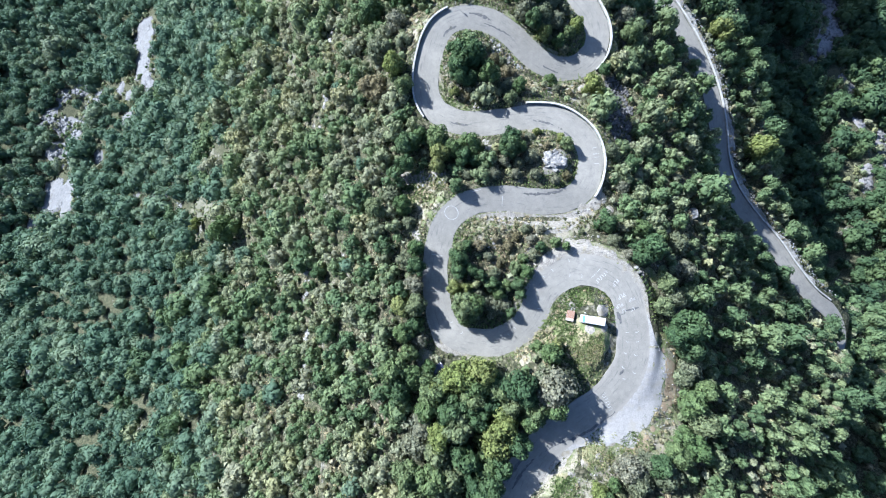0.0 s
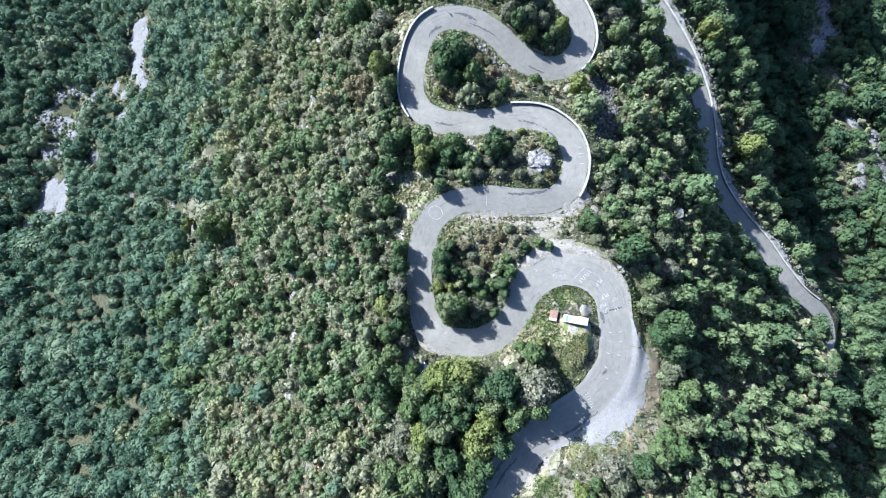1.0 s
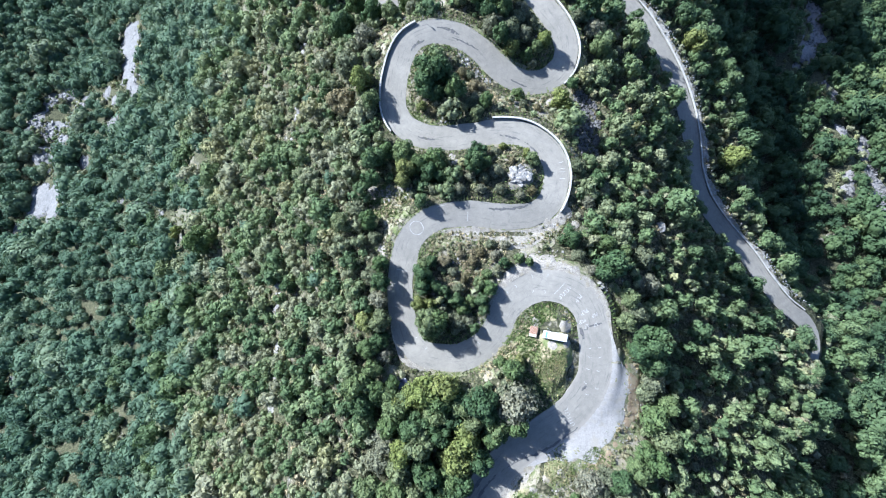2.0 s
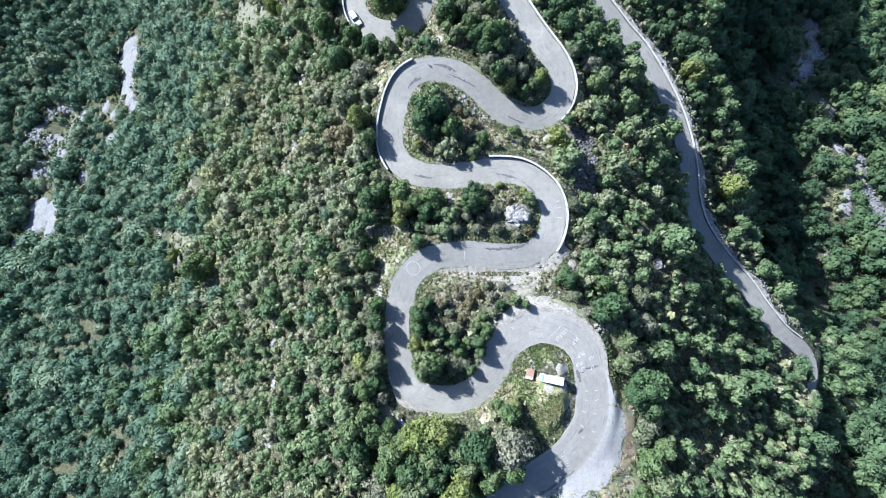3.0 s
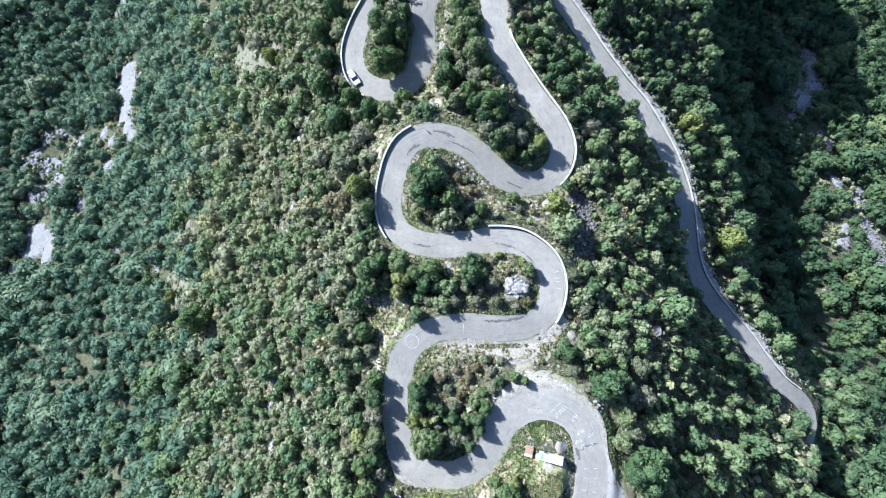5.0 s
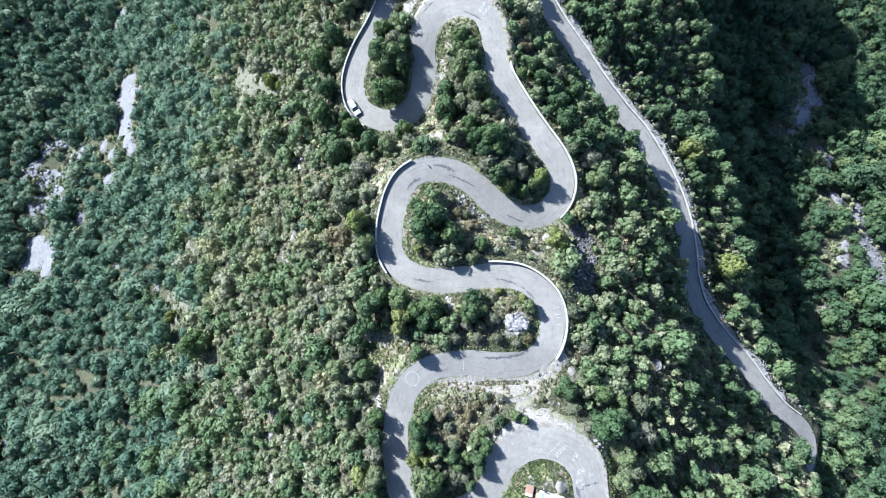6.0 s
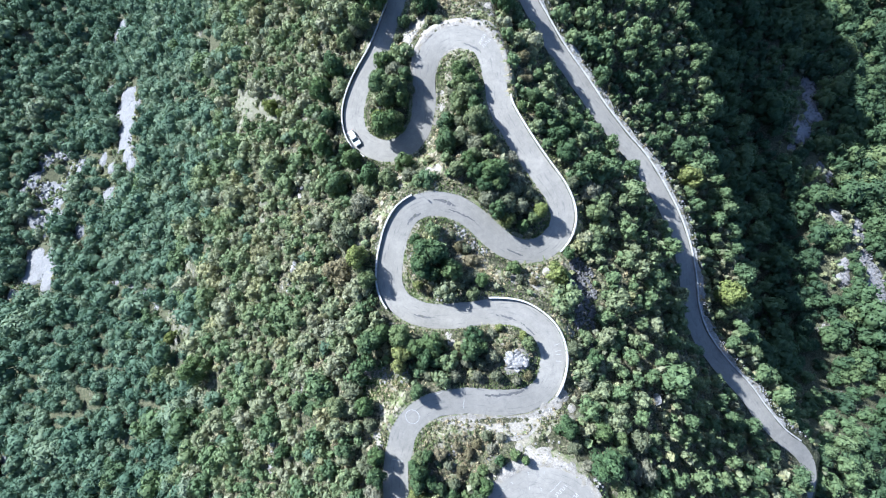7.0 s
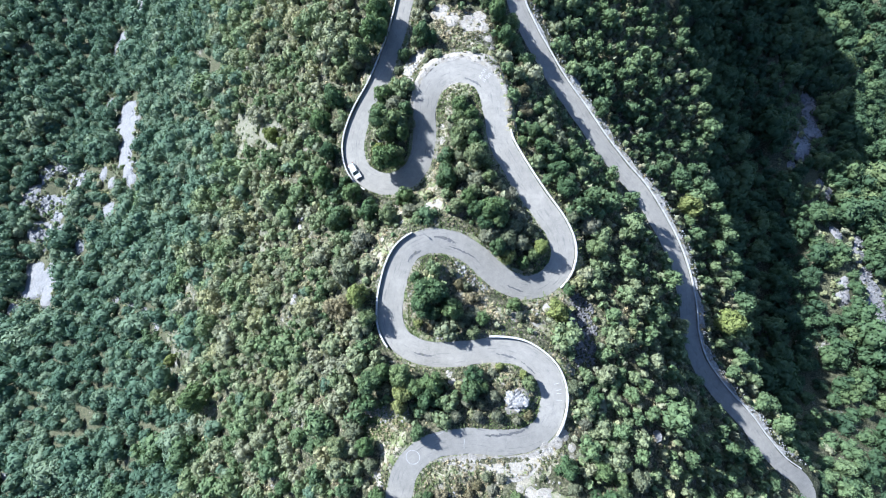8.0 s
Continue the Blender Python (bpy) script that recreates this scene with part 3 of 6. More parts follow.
SUNNY_AT = [(30.6, -11.6, 0.9), (30.3, -15.0, 0.8), (24.8, -10.7, 1.0), (27.6, -15.2, 0.8), (24.0, 34.6, 1.1), (28.2, 33.0, 1.2), (31.0, 36.0, 0.9), (28.7, -38.3, 1.0), (23.4, -41.4, 0.9), (31.4, -35.9, 1.0), (26.1, -39.3, 0.8), (7.3, 110.3, 1.9), (10.1, 107.4, 1.9), (14.4, 105.8, 2.4), (16.6, 108.2, 1.8), (17.9, 104.9, 1.5), (19.2, 101.7, 1.4), (20.1, 99.1, 0.9), (0.8, 97.5, 1.4), (-0.6, 94.5, 1.8), (-0.9, 91.3, 1.3), (2.3, 98.8, 1.1), (6.6, 59.9, 1.0), (4.7, 59.2, 1.0), (7.6, 79.5, 0.8), (7.3, 76.1, 0.9), (6.2, 72.6, 0.9)]
STONY_AT = BANK_AT + SUNNY_AT
DRY_BANKS = [(-2.0, 51.3, 1.2), (-3.8, 49.4, 1.3), (-5.3, 47.2, 1.2), (-6.5, 45.0, 1.0), (-8.3, 43.4, 0.8), (27.1, 36.4, 1.9), (31.1, 38.2, 1.4), (35.6, 37.8, 1.2), (28.4, 32.6, 1.6), (31.4, 31.1, 1.0), (-2.1, 11.8, 1.7), (-3.2, 9.4, 1.3), (-5.2, 11.7, 1.2), (-0.9, 13.5, 1.1), (-3.6, 6.1, 0.9), (28.0, 4.9, 1.4), (31.1, 6.5, 1.4), (24.3, 3.9, 1.1), (31.5, 0.4, 1.0), (34.5, -2.0, 0.9), (38.7, -2.7, 0.9), (41.2, -8.2, 0.9), (41.6, -11.3, 0.8), (34.5, 14.7, 0.7), (35.2, 17.6, 0.6), (21.0, 23.0, 1.5), (17.0, 24.0, 1.2), (22.5, 21.0, 1.2)]
DRY_ISLAND = [(23.2, -9.9, 1.0), (21.1, -12.2, 1.2), (18.9, -15.0, 1.3), (17.3, -17.8, 1.4), (20.5, -15.9, 1.0), (15.1, -20.2, 1.2), (5.6, 5.6, 1.2), (7.5, 6.1, 0.9), (9.5, 5.1, 1.4), (13.0, 4.8, 1.5), (16.4, 4.5, 1.5), (7.3, 3.1, 1.3), (11.8, 1.8, 1.6), (16.3, 2.0, 1.4), (19.8, 5.0, 1.2), (11.2, -1.6, 1.6), (14.0, -1.6, 1.2), (10.0, -4.8, 1.2), (-3.0, 58.5, 1.2), (-7.0, 58.0, 1.2), (12.6, 43.0, 1.5), (12.0, 39.5, 1.6), (15.5, 38.0, 1.4), (17.5, 36.0, 1.2), (8.0, 44.0, 1.2), (20.0, 35.0, 1.3), (2.2, 34.6, 0.9), (4.5, 32.0, 0.8), (0.5, 38.0, 0.9), (0.4, 41.0, 0.8)]
DRY_NORTH = [(5.8, 102.0, 1.7), (10.1, 101.0, 1.8), (14.3, 101.6, 1.8), (17.0, 98.7, 1.5), (8.7, 103.5, 1.1), (5.9, 67.6, 1.2), (5.2, 64.6, 1.5), (2.5, 63.4, 1.5), (6.0, 59.9, 1.6), (9.8, 56.4, 1.3), (6.0, 55.0, 1.0), (-4.4, 54.6, 1.0), (-1.1, 55.8, 1.3), (-7.3, 49.4, 1.0), (-6.6, 52.0, 1.2), (8.0, 86.1, 1.1), (8.7, 82.6, 1.1), (8.0, 78.0, 1.1), (10.0, 87.1, 1.4), (13.4, 87.6, 1.1), (-11.0, 97.8, 1.2), (-13.2, 93.6, 1.2), (20.8, 91.6, 0.8), (22.5, 85.9, 0.8), (23.4, 81.7, 0.8), (-9.7, 72.3, 0.9), (29.0, 72.6, 0.8)]
DRY_AT = DRY_BANKS + DRY_ISLAND + DRY_NORTH
MEADOW_AT = [(26.2, -16.9, 3.6), (26.9, -20.9, 3.0), (22.4, -15.1, 2.6), (23.6, -11.4, 2.2), (26.6, -9.1, 1.9), (19.3, -17.4, 1.7), (21.4, -19.6, 2.2), (29.4, -18.2, 2.2), (-5.2, 14.6, 1.9), (-1.1, 14.2, 1.7), (-7.0, 11.4, 1.9), (-4.0, 10.7, 1.4), (35.4, -36.8, 2.3), (28.7, -37.8, 2.5), (22.2, -44.1, 2.3)]
earth_rng = random.Random(8)
EARTH_AT = [(np.interp(k, [0, 8, 17], [42.6, 44.4, 34.5]) + earth_rng.uniform(-0.5, 0.5), np.interp(k, [0, 8, 17], [-20.0, -28.5, -38.0]) + earth_rng.uniform(-0.4, 0.4), earth_rng.uniform(0.55, 1.25)) for k in range(18)] + [(27.6, -17.6, 0.7), (26.2, -21.6, 0.6)]
TALUS_AT = [(38.3, 37.6, 1.5), (40.3, 35.3, 1.8), (38.1, 33.3, 1.8), (40.5, 31.2, 2.0), (37.1, 29.1, 1.7), (40.0, 27.2, 1.9), (37.6, 25.2, 1.4), (40.5, 24.3, 1.0)]
CRAG_AT = [(-79.5, 46.5, 2.4), (-77.5, 42.0, 2.0)]
OUTCROP_AT = [(54.6, 7.8, 1.7), (-33.0, -6.5, 1.0), (-33.4, -11.5, 1.0), (-32.4, -20.5, 1.1), (-32.2, -27.5, 1.2), (-33.0, -34.0, 1.0), (-30.5, 31.0, 1.2), (-29.8, 37.0, 1.2), (-30.2, 57.0, 1.1), (22.7, 18.1, 1.9), (12.1, 45.1, 1.3), (14.0, 43.6, 1.3)] + TALUS_AT + CRAG_AT
OPEN_AT = [(43.2, -17.5, 1.1), (43.8, -20.5, 1.1), (41.4, -19.0, 1.5), (42.5, -23.2, 1.6), (43.5, -27.4, 1.9), (42.0, -32.2, 2.2), (37.7, -35.6, 2.2), (33.5, -38.2, 2.2), (29.3, -41.2, 2.2), (25.0, -43.8, 2.2), (19.7, 95.7, 1.5), (22.9, 89.7, 1.2), (23.2, 78.3, 1.0), (34.0, 25.0, 1.5), (39.5, 46.0, 1.2), (-6.8, 3.6, 1.4), (-2.7, -22.3, 1.1), (40.9, -5.5, 1.3)]
patches("dry_bank", [(x, y, r + 0.2) for x, y, r in DRY_AT], STRAW, "straw-coloured grass and dry scrub on a bank", "grass", 0.08, 10)
patches("open_verge", [(x, y, r + 0.2) for x, y, r in OPEN_AT if y > -18], GRASS, "thin dry grass and stones on an open bank", "grass", 0.09, 8)
patches("straw_bank", [(x, y, r + 1.0) for x, y, r in OPEN_AT if y < -18], STRAW, "straw-coloured dry grass on a sunny bank", "grass", 0.09, 9)
patches("scree", SCREE_AT, SCREE, "pale grey limestone scree in a gully", "scree", 0.3, 1)
patches("boulder_field_bed", BOULDERS_AT, SCREE, "grey rubble under the boulder field", "scree", 0.2, 2)
patches("bare_rock", [(x, y, r * 1.3) for x, y, r in BARE_AT], CLIFF, "bare yellowish rock face between bushes", "rock", 0.3, 3)
patches("riverbed", RIVERBED_AT, RIVERBED, "dry grey gravel riverbed in the ravine", "riverbed", 0.3, 4)
patches("stony_clearing", STONY_AT, GRAVEL, "pale stony clearing beside the road", "gravel", 0.12, 5)
patches("meadow", MEADOW_AT, GRASS, "rough green and straw-coloured grass", "grass", 0.10, 6)
patches("bare_earth", EARTH_AT, DIRT, "dry reddish bare earth", "earth", 0.12, 7, 0.8)


# ---------------------------------------------------------------- parapets
def parapet(line, along, a, b, side, label, high=0.72, thick=0.3, gap=0.12, section=2.4):
    """A low wall on the road's edge, made of sections with narrow joints and a coping on each."""
    r = side_of(line)
    mid = np.interp((a + b) / 2, along, np.arange(len(along)))
    root = new("parapet_wall")
    m = line[int(mid)]
    root.location = (float(m[0]), float(m[1]), float(m[2]))
    tagged(root, label, "parapet wall", "parapet walls", "")
    o = np.array(root.location)
    count = max(1, round((b - a) / section))
    for k in range(count):
        s0, s1 = a + (b - a) * k / count + 0.012, a + (b - a) * (k + 1) / count - 0.012
        for name, lo, hi, over in (("wall_section", -0.35, high - 0.10, 0.0), ("coping", high - 0.10, high, 0.035)):
            bm = bmesh.new()
            rings = []
            for s in np.linspace(s0, s1, 5):
                p = np.array([np.interp(s, along, line[:, i]) for i in range(4)])
                n = np.array([np.interp(s, along, r[:, i]) for i in range(2)]) * side
                ring = []
                c = 0.03
                for off, z in ((-over, lo), (-over, hi - c), (-over + c, hi), (thick + over - c, hi), (thick + over, hi - c), (thick + over, lo)):
                    q = p[:2] + n * (p[3] + gap + off)
                    ring.append(bm.verts.new((q[0] - o[0], q[1] - o[1], p[2] + z - o[2])))
                rings.append(ring)
            for u, v in zip(rings, rings[1:]):
                for i in range(6):
                    j = (i + 1) % 6
                    bm.faces.new((u[i], u[j], v[j], v[i]))
            bm.faces.new(rings[0])
            bm.faces.new(rings[-1][::-1])
            bmesh.ops.recalc_face_normals(bm, faces=bm.faces)
            part(name, bm, CONCRETE, root)
    return root


parapet(MAIN, main_s, 190.5, 213.0, -1, "low whitewashed concrete parapet on the outside of a hairpin")
parapet(MAIN, main_s, 145.5, 170.0, 1, "low whitewashed concrete parapet round a hairpin above the bushes")
parapet(MAIN, main_s, 247.0, 286.0, 1, "long low whitewashed parapet on the outer edge of the road")
parapet(MAIN, main_s, 347.0, 440.0, -1, "long grey-white parapet on the edge above the drop", thick=0.28)
parapet(VALLEY, valley_s, 40.0, 232.0, -1, "long narrow white parapet beside the lower valley road", high=0.5, thick=0.3, section=4.0)


# ---------------------------------------------------------------- vehicles and things by the road
def ground_pose(x, y, heading, up=0.0):
    """A pose on the ground at (x, y), tilted with the slope, with its own x axis towards heading (degrees)."""
    a = radians(heading)
    f = Vector((math.cos(a), math.sin(a), 0))
    s = Vector((-f.y, f.x, 0))
    e = 1.3
    zf = float((ground(x + f.x * e, y + f.y * e) - ground(x - f.x * e, y - f.y * e))[0]) / (2 * e)
    zs = float((ground(x + s.x * e, y + s.y * e) - ground(x - s.x * e, y - s.y * e))[0]) / (2 * e)
    fx = Vector((f.x, f.y, zf)).normalized()
    n = fx.cross(Vector((s.x, s.y, zs))).normalized()
    m = Matrix((fx, n.cross(fx), n)).transposed().to_4x4()
    m.translation = (x, y, float(ground(x, y)[0]) + up)
    return m


def loft(sections, bevel=0.0):
    """A closed body from cross-sections (x, [(y, z), ...]) with the same number of corners."""
    bm = bmesh.new()
    rings = [[bm.verts.new((x, y, z)) for y, z in ring] for x, ring in sections]
    for a, b in zip(rings, rings[1:]):
        for i in range(len(a)):
            j = (i + 1) % len(a)
            bm.faces.new((a[i], a[j], b[j], b[i]))
    bm.faces.new(rings[0][::-1])
    bm.faces.new(rings[-1])
    bmesh.ops.recalc_face_normals(bm, faces=bm.faces)
    if bevel:
        bmesh.ops.bevel(bm, geom=bm.edges[:], offset=bevel, segments=1, affect="EDGES", clamp_overlap=True)
    return bm


def box(x0, x1, y0, y1, z0, z1, bevel=0.015):
    return loft([(x0, [(y0, z0), (y1, z0), (y1, z1), (y0, z1)]), (x1, [(y0, z0), (y1, z0), (y1, z1), (y0, z1)])], bevel)


def slab(corners, thick):
    """A thin plate from four corners, thickened against its normal."""
    bm = bmesh.new()
    c = [Vector(v) for v in corners]
    n = (c[1] - c[0]).cross(c[2] - c[0]).normalized() * thick
    a, b = [bm.verts.new(v) for v in c], [bm.verts.new(v - n) for v in c]
    bm.faces.new(a)
    bm.faces.new(b[::-1])
    for i in range(4):
        j = (i + 1) % 4
        bm.faces.new((a[j], a[i], b[i], b[j]))
    bmesh.ops.recalc_face_normals(bm, faces=bm.faces)
    return bm


def disc(x, y, z, radius, width, n=16):
    """A short cylinder lying on its side, across the vehicle."""
    bm = bmesh.new()
    rings = [[bm.verts.new((x + radius * math.cos(2 * math.pi * k / n), y + d, z + radius * math.sin(2 * math.pi * k / n))) for k in range(n)] for d in (-width / 2, width / 2)]
    for k in range(n):
        j = (k + 1) % n
        bm.faces.new((rings[0][k], rings[0][j], rings[1][j], rings[1][k]))
    bm.faces.new(rings[0][::-1])
    bm.faces.new(rings[1])
    bmesh.ops.recalc_face_normals(bm, faces=bm.faces)
    bmesh.ops.bevel(bm, geom=[e for e in bm.edges if len(e.link_faces) == 2 and e.calc_face_angle(0) > 1], offset=radius * 0.08, segments=1, affect="EDGES")
    return bm


def wheels(root, xs, half, radius):
    for x in xs:
        for s in (-1, 1):
            w = part("wheel", disc(x, s * half, radius, radius * 0.66, 0.16), STEEL, root)
            part("tyre", disc(x, s * half, radius, radius, 0.20), RUBBER, w)


def van(m):
    """A delivery van 4.9 m long, nose along +x."""
    root = new("van")
    h, z0 = 0.95, 0.32

    def ring(w, z1, top, wt):
        return [(-w, z0), (w, z0), (w, z1), (wt, top), (-wt, top), (-w, z1)]
    part("body", loft([(-2.42, ring(.90, 1.2, 1.92, .78)), (-2.35, ring(.94, 1.3, 2.02, .82)), (1.05, ring(.95, 1.3, 2.02, .82)), (1.35, ring(.95, 1.22, 1.90, .76)), (1.95, ring(.94, 1.0, 1.16, .80)), (2.36, ring(.88, .74, .92, .74)), (2.44, ring(.80, .66, .78, .68))], 0.03), WHITE_PAINT, root)
    part("windscreen", slab([(1.40, -.70, 1.86), (1.90, -.74, 1.22), (1.90, .74, 1.22), (1.40, .70, 1.86)], -0.03), PALE_GLASS, root, "pale greenish windscreen")
    for s in (-1, 1):
        part("side_window", slab([(0.35, s * .945, 1.28), (1.25, s * .95, 1.26), (1.15, s * .83, 1.78), (0.40, s * .845, 1.84)], 0.015 * s), GLASS, root)
        part("headlight", box(2.22, 2.42, s * .72 - .12, s * .72 + .12, .70, .86), LAMP, root)
        part("tail_light", box(-2.45, -2.36, s * .86 - .05, s * .86 + .05, .8, 1.15), RED_LAMP, root)
        part("mirror", box(1.28, 1.42, s * 1.06 - .09, s * 1.06 + .09, 1.22, 1.48, .03), TRIM, root)
    part("front_bumper", box(2.30, 2.50, -.86, .86, .32, .56, .04), TRIM, root)
    part("rear_bumper", box(-2.52, -2.38, -.9, .9, .34, .52, .03), TRIM, root)
    part("rear_window", slab([(-2.44, -.6, 1.3), (-2.44, .6, 1.3), (-2.42, .56, 1.75), (-2.42, -.56, 1.75)], 0.02), GLASS, root)
    for k in range(5):
        part("roof_rib", box(-2.1, 0.85, -.60 + .3 * k - .03, -.60 + .3 * k + .03, 2.01, 2.04, .008), WHITE_PAINT, root)
    door = part("door", slab([(1.15, -1.0, .45), (1.75, -1.62, .45), (1.68, -1.56, 1.3), (1.15, -.96, 1.3)], 0.06), WHITE_PAINT, root, "open white front door")
    part("door_window", slab([(1.18, -.98, 1.3), (1.66, -1.54, 1.3), (1.45, -1.28, 1.78), (1.17, -.92, 1.8)], 0.02), GLASS, door)
    wheels(root, (-1.45, 1.55), .84, .33)
    root.matrix_basis = m
    return tagged(root, "white delivery van parked on gravel with its front door open", "van")


def car(m, paint, label):
    """A five-door car 4.3 m long, nose along +x."""
    root = new("car")
    z0 = 0.24

    def ring(w, z):
        return [(-w, z0), (w, z0), (w + .02, z * .7), (w * .96, z), (-w * .96, z), (-w - .02, z * .7)]
    part("body", loft([(-2.12, ring(.76, .80)), (-2.0, ring(.84, .92)), (-.9, ring(.87, .94)), (.8, ring(.87, .93)), (1.6, ring(.85, .82)), (2.0, ring(.78, .70)), (2.14, ring(.68, .58))], 0.03), paint, root)

    def top(x, w, wt, z):
        return (x, [(-w, .90), (w, .90), (wt, z), (-wt, z)])
    cabin = part("cabin", loft([top(-2.02, .78, .74, .93), top(-1.75, .80, .62, 1.34), top(.1, .82, .64, 1.42), top(.35, .82, .62, 1.38), top(1.05, .80, .74, .93)], 0.012), GLASS, root, "dark window band")
    part("roof", loft([(-1.78, [(-.60, 1.35), (.60, 1.35), (.56, 1.40), (-.56, 1.40)]), (-1.0, [(-.66, 1.395), (.66, 1.395), (.60, 1.455), (-.60, 1.455)]), (.1, [(-.66, 1.40), (.66, 1.40), (.60, 1.46), (-.60, 1.46)]), (.36, [(-.61, 1.37), (.61, 1.37), (.57, 1.41), (-.57, 1.41)])], 0.012), paint, cabin)
    for s in (-1, 1):
        for x in (-1.72, -.55, .42):
            part("pillar", slab([(x - .05, s * .825, .91), (x + .06, s * .825, .91), (x + .05, s * .66, 1.385), (x - .04, s * .66, 1.385)], .02 * s), paint, cabin)
        part("headlight", box(1.90, 2.10, s * .62 - .14, s * .62 + .14, .58, .72), LAMP, root)
        part("tail_light", box(-2.13, -2.02, s * .68 - .10, s * .68 + .10, .68, .86), RED_LAMP, root)
        part("mirror", box(.72, .88, s * .96 - .09, s * .96 + .09, .90, 1.04, .03), paint, root)
    part("front_bumper", box(2.02, 2.20, -.70, .70, .26, .50, .04), TRIM, root)
    part("rear_bumper", box(-2.20, -2.06, -.74, .74, .28, .50, .04), TRIM, root)
    wheels(root, (-1.28, 1.30), .78, .31)
    root.matrix_basis = m
    return tagged(root, label, "car")


def trailer(m):
    """A small two-wheeled trailer with boards over its load."""
    root = new("trailer")
    part("bed", box(-1.0, .95, -.72, .72, .42, .52), STEEL, root)
    for s in (-1, 1):
        part("side_board", box(-1.0, .95, s * .72 - .02, s * .72 + .02, .50, .95), PALE_BOARD, root, "pale painted side board")
        part("wheel", disc(0, s * .86, .28, .28, .16), RUBBER, root)
        part("end_board", box(s * .97 - .02, s * .97 + .02, -.72, .72, .50, .95), PALE_BOARD, root)
    for k in range(6):
        y = -.60 + .24 * k
        part("plank", box(-.55 - .05 * (k % 2), .93 + .04 * (k % 3), y - .105, y + .105, .955, 1.0, .01), CANVAS, root, "orange-brown plank")
    part("tarpaulin", loft([(-1.02, [(-.76, .9), (.76, .9), (.7, 1.02), (-.7, 1.02)]), (-.75, [(-.76, .93), (.76, .93), (.66, 1.12), (-.7, 1.08)]), (-.52, [(-.75, .95), (.75, .95), (.68, 1.03), (-.7, 1.05)])], .02), PALE_BOARD, root, "crumpled pale tarpaulin over one end")
    part("drawbar", box(.95, 1.75, -.05, .05, .42, .50), STEEL, root)
    part("jockey_wheel", disc(1.55, .0, .16, .16, .08, 10), RUBBER, root)
    part("jockey_stand", box(1.51, 1.59, -.03, .03, .16, .62), STEEL, root)
    root.matrix_basis = m
    return tagged(root, "small flat trailer loaded with orange-brown planks on grass", "trailer")


van(ground_pose(28.35, -13.5, 172) @ Matrix.Diagonal((0.96, 0.8, 0.8, 1)))
trailer(ground_pose(24.55, -12.9, 78))


def road_pose(line, along, s, offset, turn=0.0, lift=0.0):
    """A pose on the road: s metres along it, offset to the right; x along the road, z off its surface."""
    i = int(np.clip(np.searchsorted(along, s), 3, len(line) - 4))
    r = side_of(line)[i]
    a, b = line[i - 3], line[i + 3]
    f = Vector((b - a)[:3]).normalized()
    side = Vector((-r[0], -r[1], 0))
    n = f.cross(side).normalized()
    m = Matrix((f, n.cross(f), n)).transposed().to_4x4()
    p = line[i]
    k = abs(offset) / p[3]
    crown = 0.045 - 0.045 * max(0, k - 0.2) / 0.8
    m.translation = (p[0] + r[0] * offset, p[1] + r[1] * offset, p[2] + crown + lift)
    return m @ pose(0, 0, 0, 0, 0, turn)


car(road_pose(MAIN, main_s, 351.0, -1.2, 180), WHITE_PAINT, "white hatchback driving on the asphalt of a hairpin")
car(ground_pose(-1.6, -24.0, 35), BLUE_PAINT, "dark blue car parked under a tree beside the road")


def road_sign(m):
    """A grey post with a round sign at its top, beside the road."""
    root = new("road_sign")
    bm = bmesh.new()
    bmesh.ops.create_cone(bm, cap_ends=True, segments=10, radius1=.04, radius2=.04, depth=2.3, matrix=Matrix.Translation((0, 0, 1.0)))
    part("post", bm, STEEL, root)
    bm = bmesh.new()
    bmesh.ops.create_cone(bm, cap_ends=True, segments=20, radius1=.3, radius2=.3, depth=.03, matrix=Matrix.Translation((.05, 0, 1.85)) @ pose(0, 0, 0, 0, 90, 0))
    part("sign_plate", bm, STEEL, root, "round grey back of a traffic sign")
    root.matrix_basis = m
    return tagged(root, "grey traffic sign on a post at the parapet's end", "road sign")


sign_at = road_pose(MAIN, main_s, 214.0, -2.75)
road_sign(Matrix.Translation(sign_at.translation) @ pose(0, 0, 0, 0, 0, 20))


# ---------------------------------------------------------------- paint on the asphalt
def painted(name, bm, m, label, category="road marking"):
    me = bpy.data.meshes.new(name)
    bm.to_mesh(me)
    bm.free()
    me.materials.append(ROAD_PAINT)
    ob = new(name, me)
    ob.matrix_basis = m
    return tagged(ob, label, category, "painted road marks")


def ring_mark(radius, width, squash=1.0, n=40):
    bm = bmesh.new()
    rows = [[bm.verts.new((r * math.cos(6.2832 * k / n), squash * r * math.sin(6.2832 * k / n), 0)) for k in range(n)] for r in (radius - width, radius)]
    for k in range(n):
        j = (k + 1) % n
        bm.faces.new((rows[0][k], rows[1][k], rows[1][j], rows[0][j]))
    return bm


def stroke(points, width):
    """A brush stroke along a few points."""
    bm = bmesh.new()
    p = [Vector((x, y, 0)) for x, y in points]
    rows = []
    for i, q in enumerate(p):
        d = (p[min(i + 1, len(p) - 1)] - p[max(i - 1, 0)]).normalized()
        s = Vector((-d.y, d.x, 0)) * width / 2
        rows.append((bm.verts.new(q + s), bm.verts.new(q - s)))
    for a, b in zip(rows, rows[1:]):
        bm.faces.new((a[0], a[1], b[1], b[0]))
    return bm


